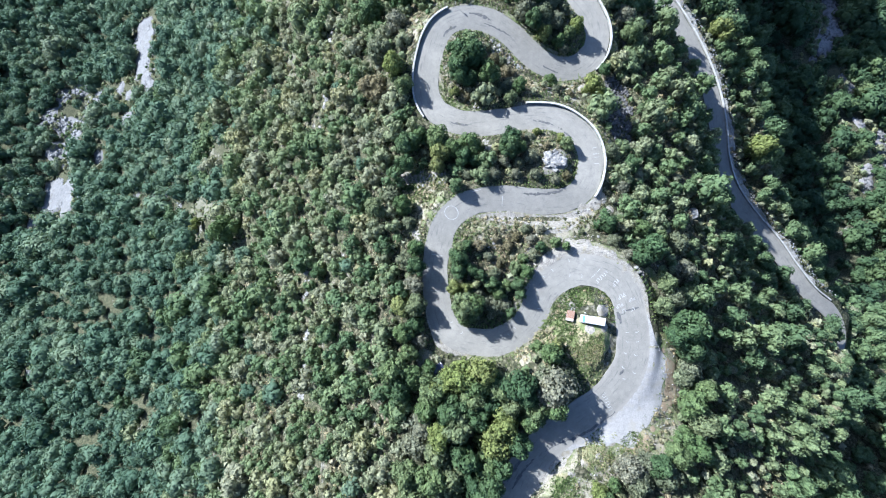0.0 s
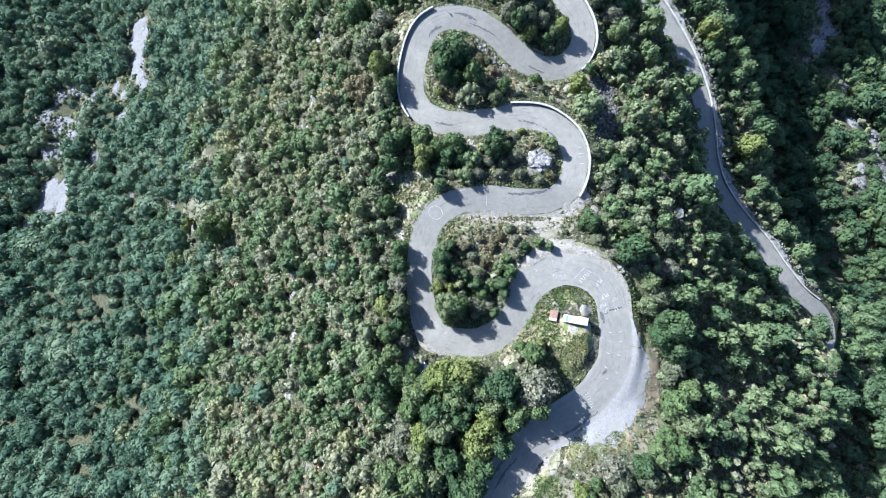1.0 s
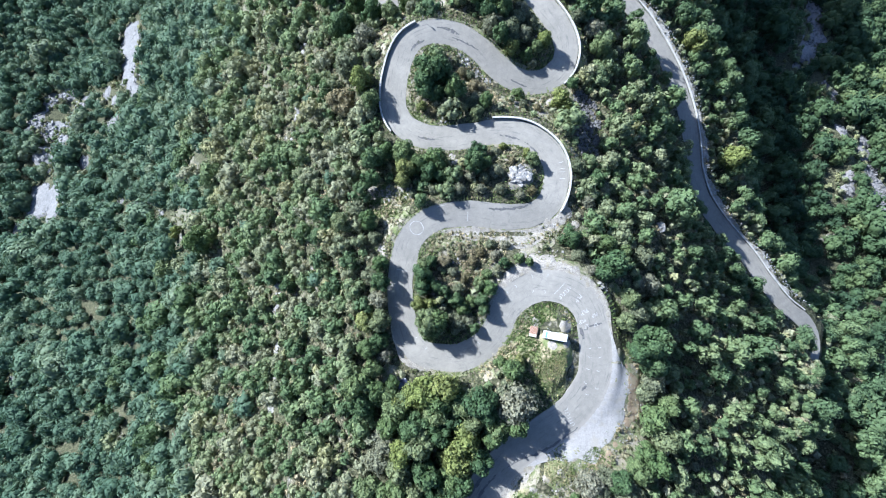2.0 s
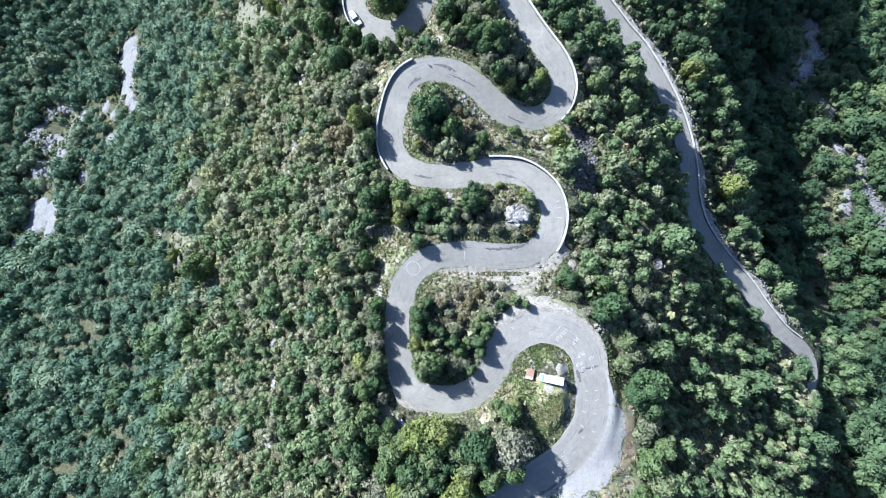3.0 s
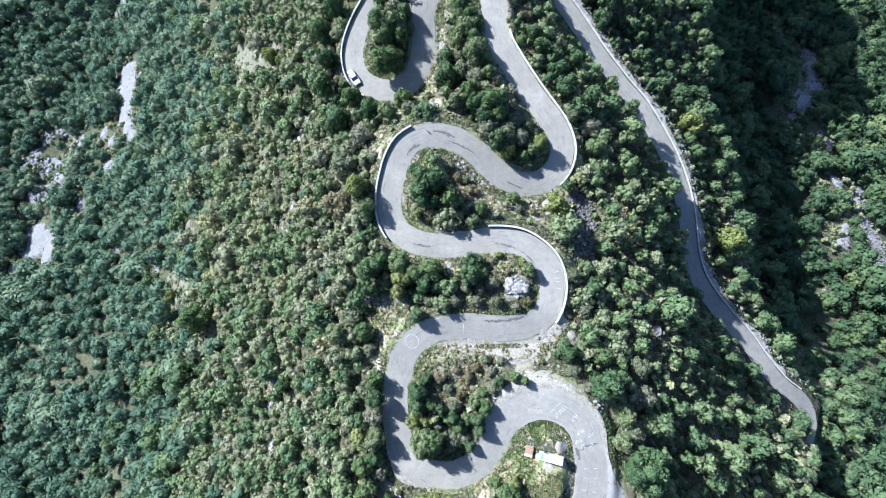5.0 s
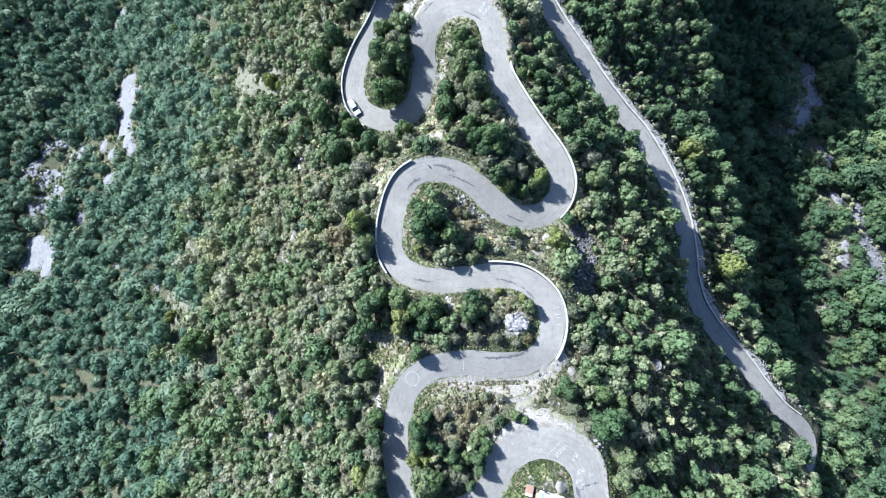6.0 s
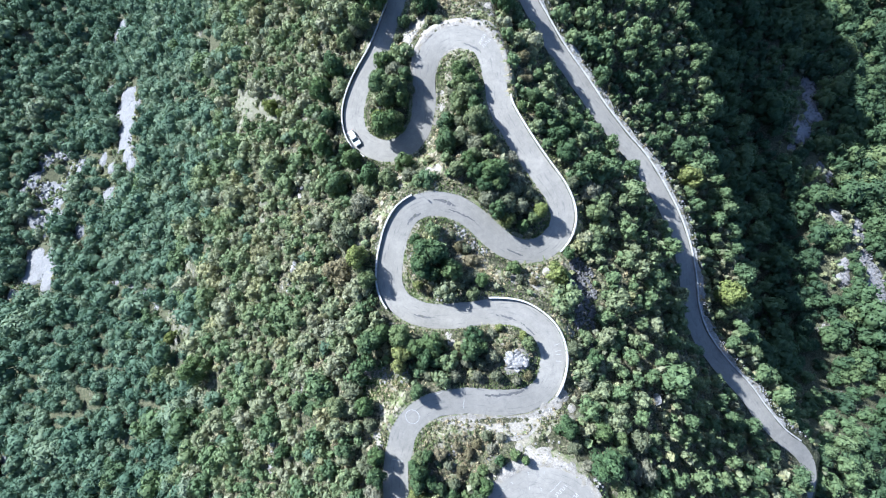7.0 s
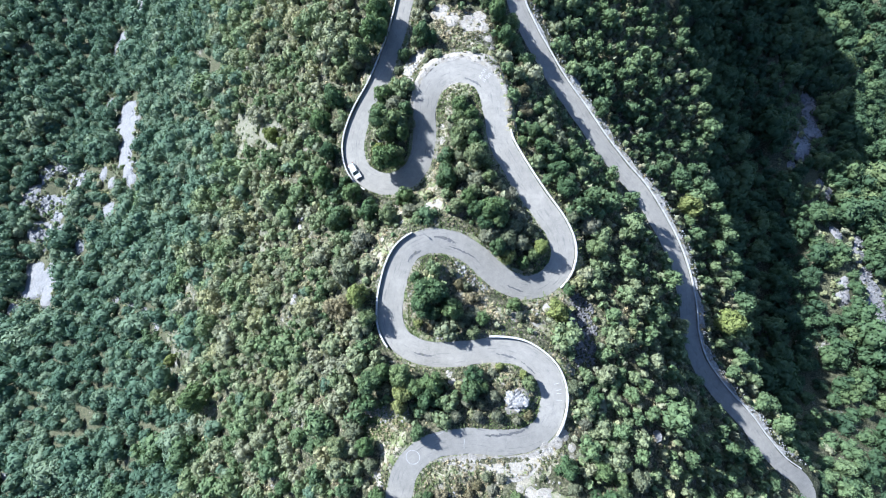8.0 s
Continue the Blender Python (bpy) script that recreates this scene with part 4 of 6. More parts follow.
def lettering(text, size, m, label):
    """Painted letters, in the built-in face, lying on the road."""
    cu = bpy.data.curves.new("letters", "FONT")
    cu.body, cu.size, cu.align_x, cu.align_y = text, size, "CENTER", "CENTER"
    cu.offset = 0.012
    ob = new("painted_letters", cu)
    cu.materials.append(ROAD_PAINT)
    ob.matrix_basis = m
    return tagged(ob, label, "road marking", "painted road marks")


def bars(count, wide, high, gap):
    """A row of plain bars in place of letters that cannot be read."""
    bm = bmesh.new()
    for k in range(count):
        x = (k - (count - 1) / 2) * (wide + gap)
        for a, b, c, d in ((x - wide / 2, x - wide / 2 + .12, -high / 2, high / 2), (x - wide / 2 + .12, x + wide / 2, high / 2 * (1 if k % 2 else -1) - .06, high / 2 * (1 if k % 2 else -1) + .06)):
            bm.faces.new([bm.verts.new(v) for v in ((a, c, 0), (b, c, 0), (b, d, 0), (a, d, 0))])
    return bm


painted("painted_ring", ring_mark(1.36, 0.13, 1.1), road_pose(MAIN, main_s, 116.4, -0.43, 0, 0.02), "thin white ring painted on the asphalt")
for s, off, turn, size in ((52.8, -0.3, 94, 1.05), (49.8, -0.9, 100, 1.05), (48.6, 0.8, 104, 0.85), (48.0, -1.8, 104, 0.95)):
    lettering("PLP", size, road_pose(MAIN, main_s, s, off, turn, 0.02), "faded white painted letters across the asphalt")
ILLEGIBLE = "row of faded illegible white letters on the asphalt"
painted("painted_bars", bars(6, .36, .62, .14), road_pose(MAIN, main_s, 55.8, -0.75, 66, 0.02), ILLEGIBLE)
painted("painted_line", stroke([(-1.5, 0), (0, .03), (1.5, 0)], 0.09), road_pose(MAIN, main_s, 57.0, -0.25, 60, 0.02), "thin white painted underline on the asphalt")
painted("painted_bars", bars(2, .36, .6, .14), road_pose(MAIN, main_s, 46.8, -1.3, 100, 0.02), ILLEGIBLE)
painted("painted_bars", bars(2, .3, .55, .14), road_pose(MAIN, main_s, 46.8, 0.5, 100, 0.02), ILLEGIBLE)
painted("painted_bars", bars(7, .36, .7, .16), road_pose(MAIN, main_s, 28.2, 0.4, 75, 0.02), ILLEGIBLE)
painted("painted_bars", bars(6, .34, .7, .12), road_pose(MAIN, main_s, 299.4, 0.88, 95, 0.02), ILLEGIBLE)
painted("painted_bars", bars(6, .34, .6, .12), road_pose(MAIN, main_s, 300.4, 0.9, 95, 0.02), ILLEGIBLE)
PATCH_RUNS = [[(216.5, -0.9), (219.0, -0.6), (221.4, -0.1)], [(220.0, 0.9), (222.0, 0.9), (224.0, 0.75), (226.5, 0.3)], [(208.0, 1.4), (210.6, 1.35), (213.0, 1.5)], [(168.5, -0.7), (166.0, -1.2), (163.8, -1.35)], [(162.6, -1.4), (160.8, -1.7), (158.4, -1.9)], [(132.0, -1.3), (135.0, -1.5), (141.0, -2.0)], [(44.4, -2.2), (46.4, -2.4)], [(46.0, -1.9), (46.3, -0.8), (46.6, 0.6), (46.8, 1.8)], [(28.0, 2.9), (25.0, 2.9), (22.0, 2.8), (19.0, 2.4), (16.0, 1.6), (13.0, 0.9)], [(10.5, 0.2), (7.0, -0.2), (4.0, -0.3)], [(12.0, -1.4), (8.0, -1.7), (4.5, -1.8)], [(34.5, -0.8), (33.6, -0.9)], [(298.0, -1.6), (301.0, -1.8), (304.0, -1.6)], [(236.0, 0.6), (240.0, 0.9)], [(182.0, -0.4), (186.0, -0.6)]]


def tar_patch(run, seed):
    """An uneven darker repair laid along the lane, a few millimetres proud of it."""
    rng = random.Random(seed)
    rows = []
    bm = bmesh.new()
    steps = max(6, int(abs(run[-1][0] - run[0][0] + run[-1][1] - run[0][1]) * 2.5))
    at = np.linspace(0, len(run) - 1, steps)
    S, O = (np.interp(at, np.arange(len(run)), [q[k] for q in run]) for k in (0, 1))
    width = rng.uniform(0.2, 0.36)
    prev = None
    for i in range(steps):
        a, b = road_pose(MAIN, main_s, S[i] - 0.01, O[i], 0, 0.012).translation, road_pose(MAIN, main_s, S[min(i + 1, steps - 1)], O[min(i + 1, steps - 1)], 0, 0.012).translation
        d = (b - a) if (b - a).length > 0.05 else prev
        prev = d if d is not None else Vector((1, 0, 0))
        d = prev.normalized()
        w = width * (0.35 + 0.65 * math.sin(math.pi * (i + 0.5) / steps)) * rng.uniform(0.5, 1.4)
        side = Vector((-d.y, d.x, 0)) * w
        drift = Vector((-d.y, d.x, 0)) * rng.uniform(-0.12, 0.12)
        rows.append((bm.verts.new(a + side + drift), bm.verts.new(a - side + drift)))
    for a, b in zip(rows, rows[1:]):
        bm.faces.new((a[0], a[1], b[1], b[0]))
    me = bpy.data.meshes.new("tar_patch")
    bm.to_mesh(me)
    bm.free()
    me.materials.append(DARK_PATCH)
    return tagged(new("tar_patch", me), "dark uneven tar repair on the worn asphalt", "road patch", "tar patches")


for k, run in enumerate(PATCH_RUNS):
    tar_patch(run, k)
arcs = random.Random(3)
ARC_AT = [(42.6, -1.1), (42.6, .7), (40.8, -1.2), (40.8, .7), (38.4, -1.4), (38.4, .6), (35.4, 1.2), (35.4, -1.1), (33.6, .1), (61.8, 2.2), (59.4, 2.0), (64.8, 1.7), (62.4, -.6), (60.0, -1.2), (66.6, 1.8), (71.4, -.7), (77.4, .9), (79.8, .4), (90.0, 1.2), (93.6, 1.4)]
for s, off in ARC_AT:
    c = arcs.uniform(.06, .2)
    painted("painted_arc", stroke([(-.32, 0), (-.14, c), (.14, c * .9), (.32, .02)], 0.11), road_pose(MAIN, main_s, s, off, 90 + arcs.uniform(-30, 30), 0.02), "short faded white brush mark on the asphalt")
for s, off, a, b, turn in ((107.4, 0.3, -1.0, 1.3, 90), (100.8, 0.4, -1.1, 1.5, 84), (123.0, -2.1, -.9, .9, 4), (127.8, 0.4, -1.0, .9, 86)):
    painted("painted_line", stroke([(a, 0), (a * .3, .04), (b * .4, -.03), (b, 0.02)], 0.10), road_pose(MAIN, main_s, s, off, turn, 0.02), "thin worn white line painted on the asphalt")
for k in range(4):
    painted("painted_bar", stroke([(-.55, 0), (.55, 0.02)], 0.12), road_pose(MAIN, main_s, 151.0 + 1.0 * k, 1.2, 88, 0.02), "short worn white bar painted on the asphalt")


# ---------------------------------------------------------------- rocks
def rock_bmesh(seed, sub=2):
    rng = random.Random(seed)
    bm = bmesh.new()
    bmesh.ops.create_icosphere(bm, subdivisions=sub, radius=1)
    o = Vector((rng.uniform(0, 50), rng.uniform(0, 50), rng.uniform(0, 50)))
    for v in bm.verts:
        d = v.co.normalized()
        v.co = d * (0.85 + 0.45 * noise.noise(d * 1.4 + o) + 0.2 * noise.noise(d * 3.5 + o))
        for k in range(3):
            lim = 0.55 + 0.25 * noise.noise(o + Vector((k, 0, 0)))
            v.co[k] = max(-lim, min(lim, v.co[k]))
    return bm


ROCK_MESHES = []
for k in range(6):
    me = bpy.data.meshes.new("boulder")
    b = rock_bmesh(20 + k)
    b.to_mesh(me)
    b.free()
    me.materials.append(ROCK)
    ROCK_MESHES.append(me)


def boulder(x, y, size, rng, label="pale grey limestone boulder half sunk in the slope"):
    ob = new("boulder", ROCK_MESHES[rng.randrange(6)])
    z, free = (float(v[0]) for v in ground(x, y, True))
    if free < 0.3 + size:
        size = max(0.12, free - 0.3)
    ob.matrix_basis = Matrix.Translation((x, y, z + size * 0.15)) @ pose(0, 0, 0, rng.uniform(-20, 20), rng.uniform(-20, 20), rng.uniform(0, 360)) @ Matrix.Diagonal((size * rng.uniform(.8, 1.4), size * rng.uniform(.7, 1.1), size * rng.uniform(.55, .9), 1))
    return tagged(ob, label, "rock", "boulders")


rr = random.Random(9)
for x, y, r, count, big in ((22.7, 18.1, 1.9, 34, 1.35), (10.8, 45.2, 1.2, 14, .5), (12.6, 44.4, 1.5, 34, .62), (14.6, 42.6, 1.5, 30, .58), (16.6, 40.6, 1.2, 14, .5), (-5.2, 14.8, 2.2, 12, .6), (-1.3, 14.6, 2.0, 10, .6), (25.5, 37.0, 1.5, 6, .5), (28.5, 35.0, 2.2, 10, .55), (8.0, 30.6, 2.6, 8, .5), (0.4, 95.0, 2.0, 12, .6), (-3.5, 91.8, 1.2, 7, .5), (-6.9, 77.0, 1.2, 6, .6), (15.5, 104.3, 3.2, 14, .5), (11.0, 71.0, 0.8, 5, .5), (28.5, 52.0, 1.4, 6, .6), (38.5, -4.0, 1.4, 7, .6), (9.0, 1.0, 1.6, 6, .5), (25.6, 0.9, 2.0, 6, .35), (29.6, 1.2, 2.0, 6, .35), (28.0, 8.2, 2.2, 8, .45), (22.0, 6.2, 2.2, 7, .4)):
    for k in range(count):
        a, d = rr.uniform(0, 6.28), r * math.sqrt(rr.random())
        if ground(x + d * math.cos(a), y + d * math.sin(a), True)[1][0] < 0.5:
            continue
        boulder(x + d * math.cos(a), y + d * math.sin(a), big * rr.uniform(0.4, 1.1), rr)
boulder(55.2, 7.9, 1.5, rr, "large pale white boulder among the bushes").scale.z *= 1.6


def crag(x, y, length, depth, high, heading, seed):
    """A limestone crag with one sheer face: a ridge of broken rock, steep on its outer side."""
    bm = bmesh.new()
    n, m = 18, 9
    z0 = float(ground(x, y)[0])
    rows = []
    for i in range(n):
        u = i / (n - 1)
        taper = math.sin(math.pi * min(max(u, 0.04), 0.96)) ** 0.5
        row = []
        for j in range(m):
            v = j / (m - 1)
            p = Vector((u * length, v * 2.0, seed * 7.0))
            out = depth * (v - 1) + (0.9 * noise.noise(p * 0.5) + 0.4 * noise.noise(p * 1.4)) * (1.0 if 0 < j < m - 1 else 0.3)
            up = high * taper * (1 - (1 - v) ** 2.2) * (0.85 + 0.3 * noise.noise(p * 0.4 + Vector((9, 0, 0))))
            row.append(bm.verts.new((length * (u - 0.5), out, up + 0.25 * noise.noise(p * 2.0))))
        row.append(bm.verts.new((length * (u - 0.5), 0.5 + 0.7 * noise.noise(Vector((u * 9, 1, seed))), high * 0.3 * taper)))
        row.append(bm.verts.new((length * (u - 0.5), -0.3 + 0.5 * noise.noise(Vector((u * 9, 5, seed))), -4.0)))
        row.append(bm.verts.new((length * (u - 0.5), -depth, -4.0)))
        rows.append(row)
    for a, b in zip(rows, rows[1:]):
        for k in range(len(a)):
            q = (k + 1) % len(a)
            bm.faces.new((a[k], a[q], b[q], b[k]))
    bm.faces.new(rows[0][::-1])
    bm.faces.new(rows[-1])
    bmesh.ops.recalc_face_normals(bm, faces=bm.faces)
    me = bpy.data.meshes.new("crag")
    bm.to_mesh(me)
    bm.free()
    me.materials.append(CLIFF)
    ob = new("crag", me)
    ob.matrix_basis = Matrix.Translation((x, y, z0)) @ pose(0, 0, 0, 0, 0, heading)
    return tagged(ob, "limestone crag with a sheer shaded face among the trees", "rock")


crag(-82.0, 46.5, 9.0, 2.4, 4.6, -80, 1)
crag(-80.0, 40.0, 5.0, 2.0, 3.0, -70, 2)
for x, y, r in OUTCROP_AT[1:9]:
    for k in range(9):
        boulder(x + rr.uniform(-.8, .8), y + rr.uniform(-2.2, 2.2), rr.uniform(.35, .95), rr, "pale limestone ledge among the trees")


def rubble(name, spots, label, sizes, per, seed, mat):
    """Loose stones too many to count, in one mesh."""
    rng = np.random.RandomState(seed)
    v0, f0 = ico()
    X, Y, S = [], [], []
    for x, y, r in spots:
        n = int(per * r * r)
        a, d = rng.uniform(0, 6.28, n), r * 1.05 * np.sqrt(rng.uniform(0, 1, n))
        X.append(x + d * np.cos(a))
        Y.append(y + d * np.sin(a))
        S.append(rng.uniform(sizes[0] ** .5, sizes[1] ** .5, n) ** 2)
    X, Y, S = np.concatenate(X), np.concatenate(Y), np.concatenate(S)
    Z, free = ground(X, Y, True)
    ok = free > 0.4 + S
    X, Y, S, Z = X[ok], Y[ok], S[ok], Z[ok] + 0.2 * S[ok] + 0.7 * (np.abs(X[ok]) > 60)
    V, F = [], []
    for i in range(len(X)):
        w = v0 * rng.uniform(0.55, 1.25, (len(v0), 1)) * S[i] * rng.uniform(0.6, 1.2, 3)
        V.append(w + (X[i], Y[i], Z[i] + 0.15))
        F.append(f0 + i * len(v0))
    return tagged(new(name, mesh_from(name, np.vstack(V), np.vstack(F), mat)), label, "rubble", kind="stuff")


def ico():
    bm = bmesh.new()
    bmesh.ops.create_icosphere(bm, subdivisions=1, radius=1)
    out = np.array([v.co for v in bm.verts]), np.array([[v.index for v in f.verts] for f in bm.faces])
    bm.free()
    return out


rubble("boulder_field", BOULDERS_AT, "grey-white limestone boulders strewn down the gully", (0.3, 1.3), 1.5, 1, GREY_ROCK)
rubble("river_stones", RIVERBED_AT, "grey stones strewn over the dry riverbed", (0.15, 0.8), 7.0, 2, RIVER_STONE)
rubble("scree_stones", [(x, y, r * 1.4) for x, y, r in SCREE_AT], "grey stones strewn over the scree", (0.12, 0.55), 1.4, 6, GREY_ROCK)
rubble("verge_stones", OPEN_AT, "small pale stones on the open banks", (0.04, 0.2), 6, 7, ROCK)
rubble("talus", TALUS_AT, "heap of broken rock below the road, coloured as in shade", (0.12, 0.5), 26, 3, SHADED_ROCK)
vk = np.arange(int(60 / STEP), min(len(VALLEY), int(232 / STEP)), 3)
verge_out = [(float(VALLEY[k, 0] - side_of(VALLEY)[k, 0] * (VALLEY[k, 3] + 1.7)), float(VALLEY[k, 1] - side_of(VALLEY)[k, 1] * (VALLEY[k, 3] + 1.7)), 1.1) for k in vk]
rubble("parapet_stones", verge_out, "broken pale limestone tipped outside the parapet", (0.05, 0.24), 11.0, 8, GREY_ROCK)
rubble("loose_stones", BANK_AT[:26] + SUNNY_AT[11:] + [(28.5, 7.6, 3.0), (22.5, 5.9, 2.6)], "loose pale stones on the roadside clearings", (0.03, 0.2), 9, 4, ROCK)


# ---------------------------------------------------------------- grass tufts along the verges
def tufts(name, spots, label, seed):
    rng = np.random.RandomState(seed)
    X, Y, Z = spots
    n = len(X)
    blades = 5
    a = rng.uniform(0, 6.28, (n, blades))
    h = rng.uniform(0.12, 0.5, (n, blades))
    out = rng.uniform(0.1, 0.42, (n, blades))
    base = np.stack([np.broadcast_to(X[:, None], a.shape), np.broadcast_to(Y[:, None], a.shape), np.broadcast_to(Z[:, None], a.shape)], -1)
    side = np.stack([-np.sin(a), np.cos(a), np.zeros_like(a)], -1) * 0.09
    tip = base + np.stack([np.cos(a) * out, np.sin(a) * out, h], -1)
    V = np.stack([base + side, base - side, tip], 2).reshape(-1, 3)
    F = np.arange(len(V)).reshape(-1, 3)
    me = mesh_from(name, V, F, TUFTS)
    at = me.attributes.new("tint", "FLOAT", "POINT")
    at.data.foreach_set("value", np.repeat(np.clip(rng.uniform(0, 1, n) * 0.8 + 0.25 * swell(X, Y, 2), 0, 1), blades * 3).astype(np.float32))
    return tagged(new(name, me), label, "grass", kind="stuff")


tr = np.random.RandomState(31)
TX, TY = [], []
for side in (-1, 1):
    k = tr.randint(0, len(MAIN), 5200)
    off = (MAIN[k, 3] + 0.12 + tr.uniform(0, 1, len(k)) ** 1.6 * 3.6) * side
    r_ = side_of(MAIN)
    TX.append(MAIN[k, 0] + r_[k, 0] * off)
    TY.append(MAIN[k, 1] + r_[k, 1] * off)
for x, y, r in MEADOW_AT:
    n = int(60 * r * r)
    a, d = tr.uniform(0, 6.28, n), r * 1.15 * np.sqrt(tr.uniform(0, 1, n))
    TX.append(x + d * np.cos(a))
    TY.append(y + d * np.sin(a))
TX.append(tr.uniform(-52, 60, 9000))
TY.append(tr.uniform(-55, 118, 9000))
TX, TY = np.concatenate(TX), np.concatenate(TY)
TZ, TG = ground(TX, TY, True)
apron = (TX > 30) & (TY < -14) & (TX < 41.5) & (TG < 4)
near_main = ((TX[:, None] - MAIN[None, ::3, 0]) ** 2 + (TY[:, None] - MAIN[None, ::3, 1]) ** 2).argmin(1) * 3
same_side = (TX - MAIN[near_main, 0]) * side_of(MAIN)[near_main, 0] + (TY - MAIN[near_main, 1]) * side_of(MAIN)[near_main, 1]
for a, b, side, _, wide in APRONS:
    apron |= (main_s[near_main] > a) & (main_s[near_main] < b) & (same_side * side > 0) & (TG < wide * 0.8)
ok = (TG > 0.12) & ~apron & ((TX - 28.3) ** 2 + (TY + 13.1) ** 2 > 9)
tufts("grass_tufts", (TX[ok], TY[ok], TZ[ok] + 0.02), "green and straw-coloured tufts of grass on the verges", 5)


# ---------------------------------------------------------------- trees


def crown_shape(seed, lobes, leaves, leaf, tall=1.25, loose=0.12, wide=(0.28, 0.46), spread=(0.38, 0.68)):
    """A crown about 1 in radius: lobes of foliage with a rough core each and leaf clumps round them. Gives verts, triangles, quads."""
    rng = np.random.RandomState(seed)
    C, R = [np.array([rng.uniform(-.12, .12), rng.uniform(-.12, .12), 0.80 * tall])], [rng.uniform(0.38, 0.48)]
    for k in range(lobes - 1):
        a = 2 * np.pi * (k / (lobes - 1)) + rng.uniform(-.5, .5)
        d, h = rng.uniform(*spread), rng.uniform(0.28, 0.72) * tall
        C.append(np.array([d * np.cos(a), d * np.sin(a), h]))
        R.append(rng.uniform(*wide))
    C, R = np.array(C), np.array(R)
    iv, jf = ico()
    V, T = [], []
    for c, r in zip(C, R):
        T.append(jf + sum(len(v) for v in V))
        V.append(c + iv * r * 0.72 * rng.uniform(0.85, 1.15, (len(iv), 1)) * np.array([1, 1, 0.9]))
    nv = sum(len(v) for v in V)
    Q, n = [], 0
    weight = R ** 2 / (R ** 2).sum()
    while n < leaves:
        k = rng.choice(len(R), p=weight)
        d = rng.normal(size=3)
        d[2] = abs(d[2]) * 1.2 - 0.35
        d /= np.linalg.norm(d)
        p = C[k] + d * R[k] * rng.uniform(0.8, 1.0 + loose)
        if (np.linalg.norm((p - C), axis=1) < R * 0.78).any():
            continue
        nrm = d + rng.normal(size=3) * 0.26
        nrm /= np.linalg.norm(nrm)
        u = np.cross(nrm, rng.normal(size=3))
        u /= np.linalg.norm(u)
        w = np.cross(nrm, u)
        s = leaf * rng.uniform(0.6, 1.45)
        V.append(np.array([p - u * s * 0.8 - w * s * 0.55, p + u * s, p - u * s * 0.5 + w * s * 0.75]))
        Q.append(nv + np.arange(3))
        nv += 3
        n += 1
    return np.vstack(V), np.vstack(T + [np.array(Q)]), np.zeros((0, 4), int)


def shape_mesh(name, shape, mat):
    v, t, q = shape
    return mesh_from(name, v, [tuple(x) for x in t] + [tuple(x) for x in q], mat)


def trunk_bmesh(seed, tall=1.25):
    """A tapered trunk with a few limbs, for a crown about 1 in radius."""
    rng = random.Random(seed)
    bm = bmesh.new()

    def limb(a, b, ra, rb):
        a, b = Vector(a), Vector(b)
        q = (b - a).to_track_quat("Z", "Y")
        rings = []
        for p, r in ((a, ra), (b, rb)):
            rings.append([bm.verts.new(p + q @ Vector((r * math.cos(k * 1.0472), r * math.sin(k * 1.0472), 0))) for k in range(6)])
        for k in range(6):
            bm.faces.new((rings[0][k], rings[0][(k + 1) % 6], rings[1][(k + 1) % 6], rings[1][k]))
        bm.faces.new(rings[1])

    top = (rng.uniform(-.06, .06), rng.uniform(-.06, .06), 0.55 * tall)
    limb((0, 0, -0.25), top, 0.075, 0.045)
    for k in range(4):
        a = k * 1.57 + rng.uniform(-.4, .4)
        limb((top[0] * 0.8, top[1] * 0.8, 0.35 * tall + 0.05 * k), (0.5 * math.cos(a), 0.5 * math.sin(a), 0.6 * tall), 0.035, 0.012)
    return bm


LOOKS = {"g": ("dark green broadleaf tree with a dense rounded crown", 1.25, 0.12), "m": ("green broadleaf tree with a lobed leafy crown", 1.25, 0.14), "y": ("yellow-green broadleaf tree with a loose sunlit crown", 1.2, 0.2), "o": ("greyish green dry bush with a thin crown", 1.0, 0.26), "b": ("brownish withering bush with sparse leaves", 0.95, 0.3)}
PROTOS = {}


def tree(kind, x, y, r, rng):
    """One tree as a thing of its own: the first of a look is built, the rest are copies of it."""
    key = (kind, rng.randrange(3))
    label, tall, loose = LOOKS[kind]
    z = float(ground(x, y)[0])
    h = r * (rng.uniform(1.1, 1.4) if kind in "b" else rng.uniform(1.25, 1.65) if kind == "o" else rng.uniform(1.65, 2.15))
    m = Matrix.Translation((x, y, z)) @ Matrix.Rotation(rng.uniform(0, 6.28), 4, "Z") @ Matrix.Diagonal((r, r * rng.uniform(0.9, 1.1), h, 1))
    if key not in PROTOS:
        root = new("bush" if kind in "ob" else "tree")
        tagged(root, label, "bush" if kind in "ob" else "tree", "bushes by the road" if kind in "ob" else "trees by the road")
        me = shape_mesh("crown", crown_shape(hash_seed(key), 11, 1050, 0.084, tall, loose), LEAVES[kind])
        crown = new("crown", me)
        crown.parent = root
        part("trunk", trunk_bmesh(hash_seed(key), tall), BARK, root)
        PROTOS[key] = root
        root.matrix_basis = m
        return root
    source = PROTOS[key]
    keep = source.matrix_basis.copy()
    source.matrix_basis = Matrix.Identity(4)
    made = copy_thing(source, m)
    source.matrix_basis = keep
    return made


def hash_seed(key):
    return "gmyob".index(key[0]) * 17 + key[1] * 5 + 3


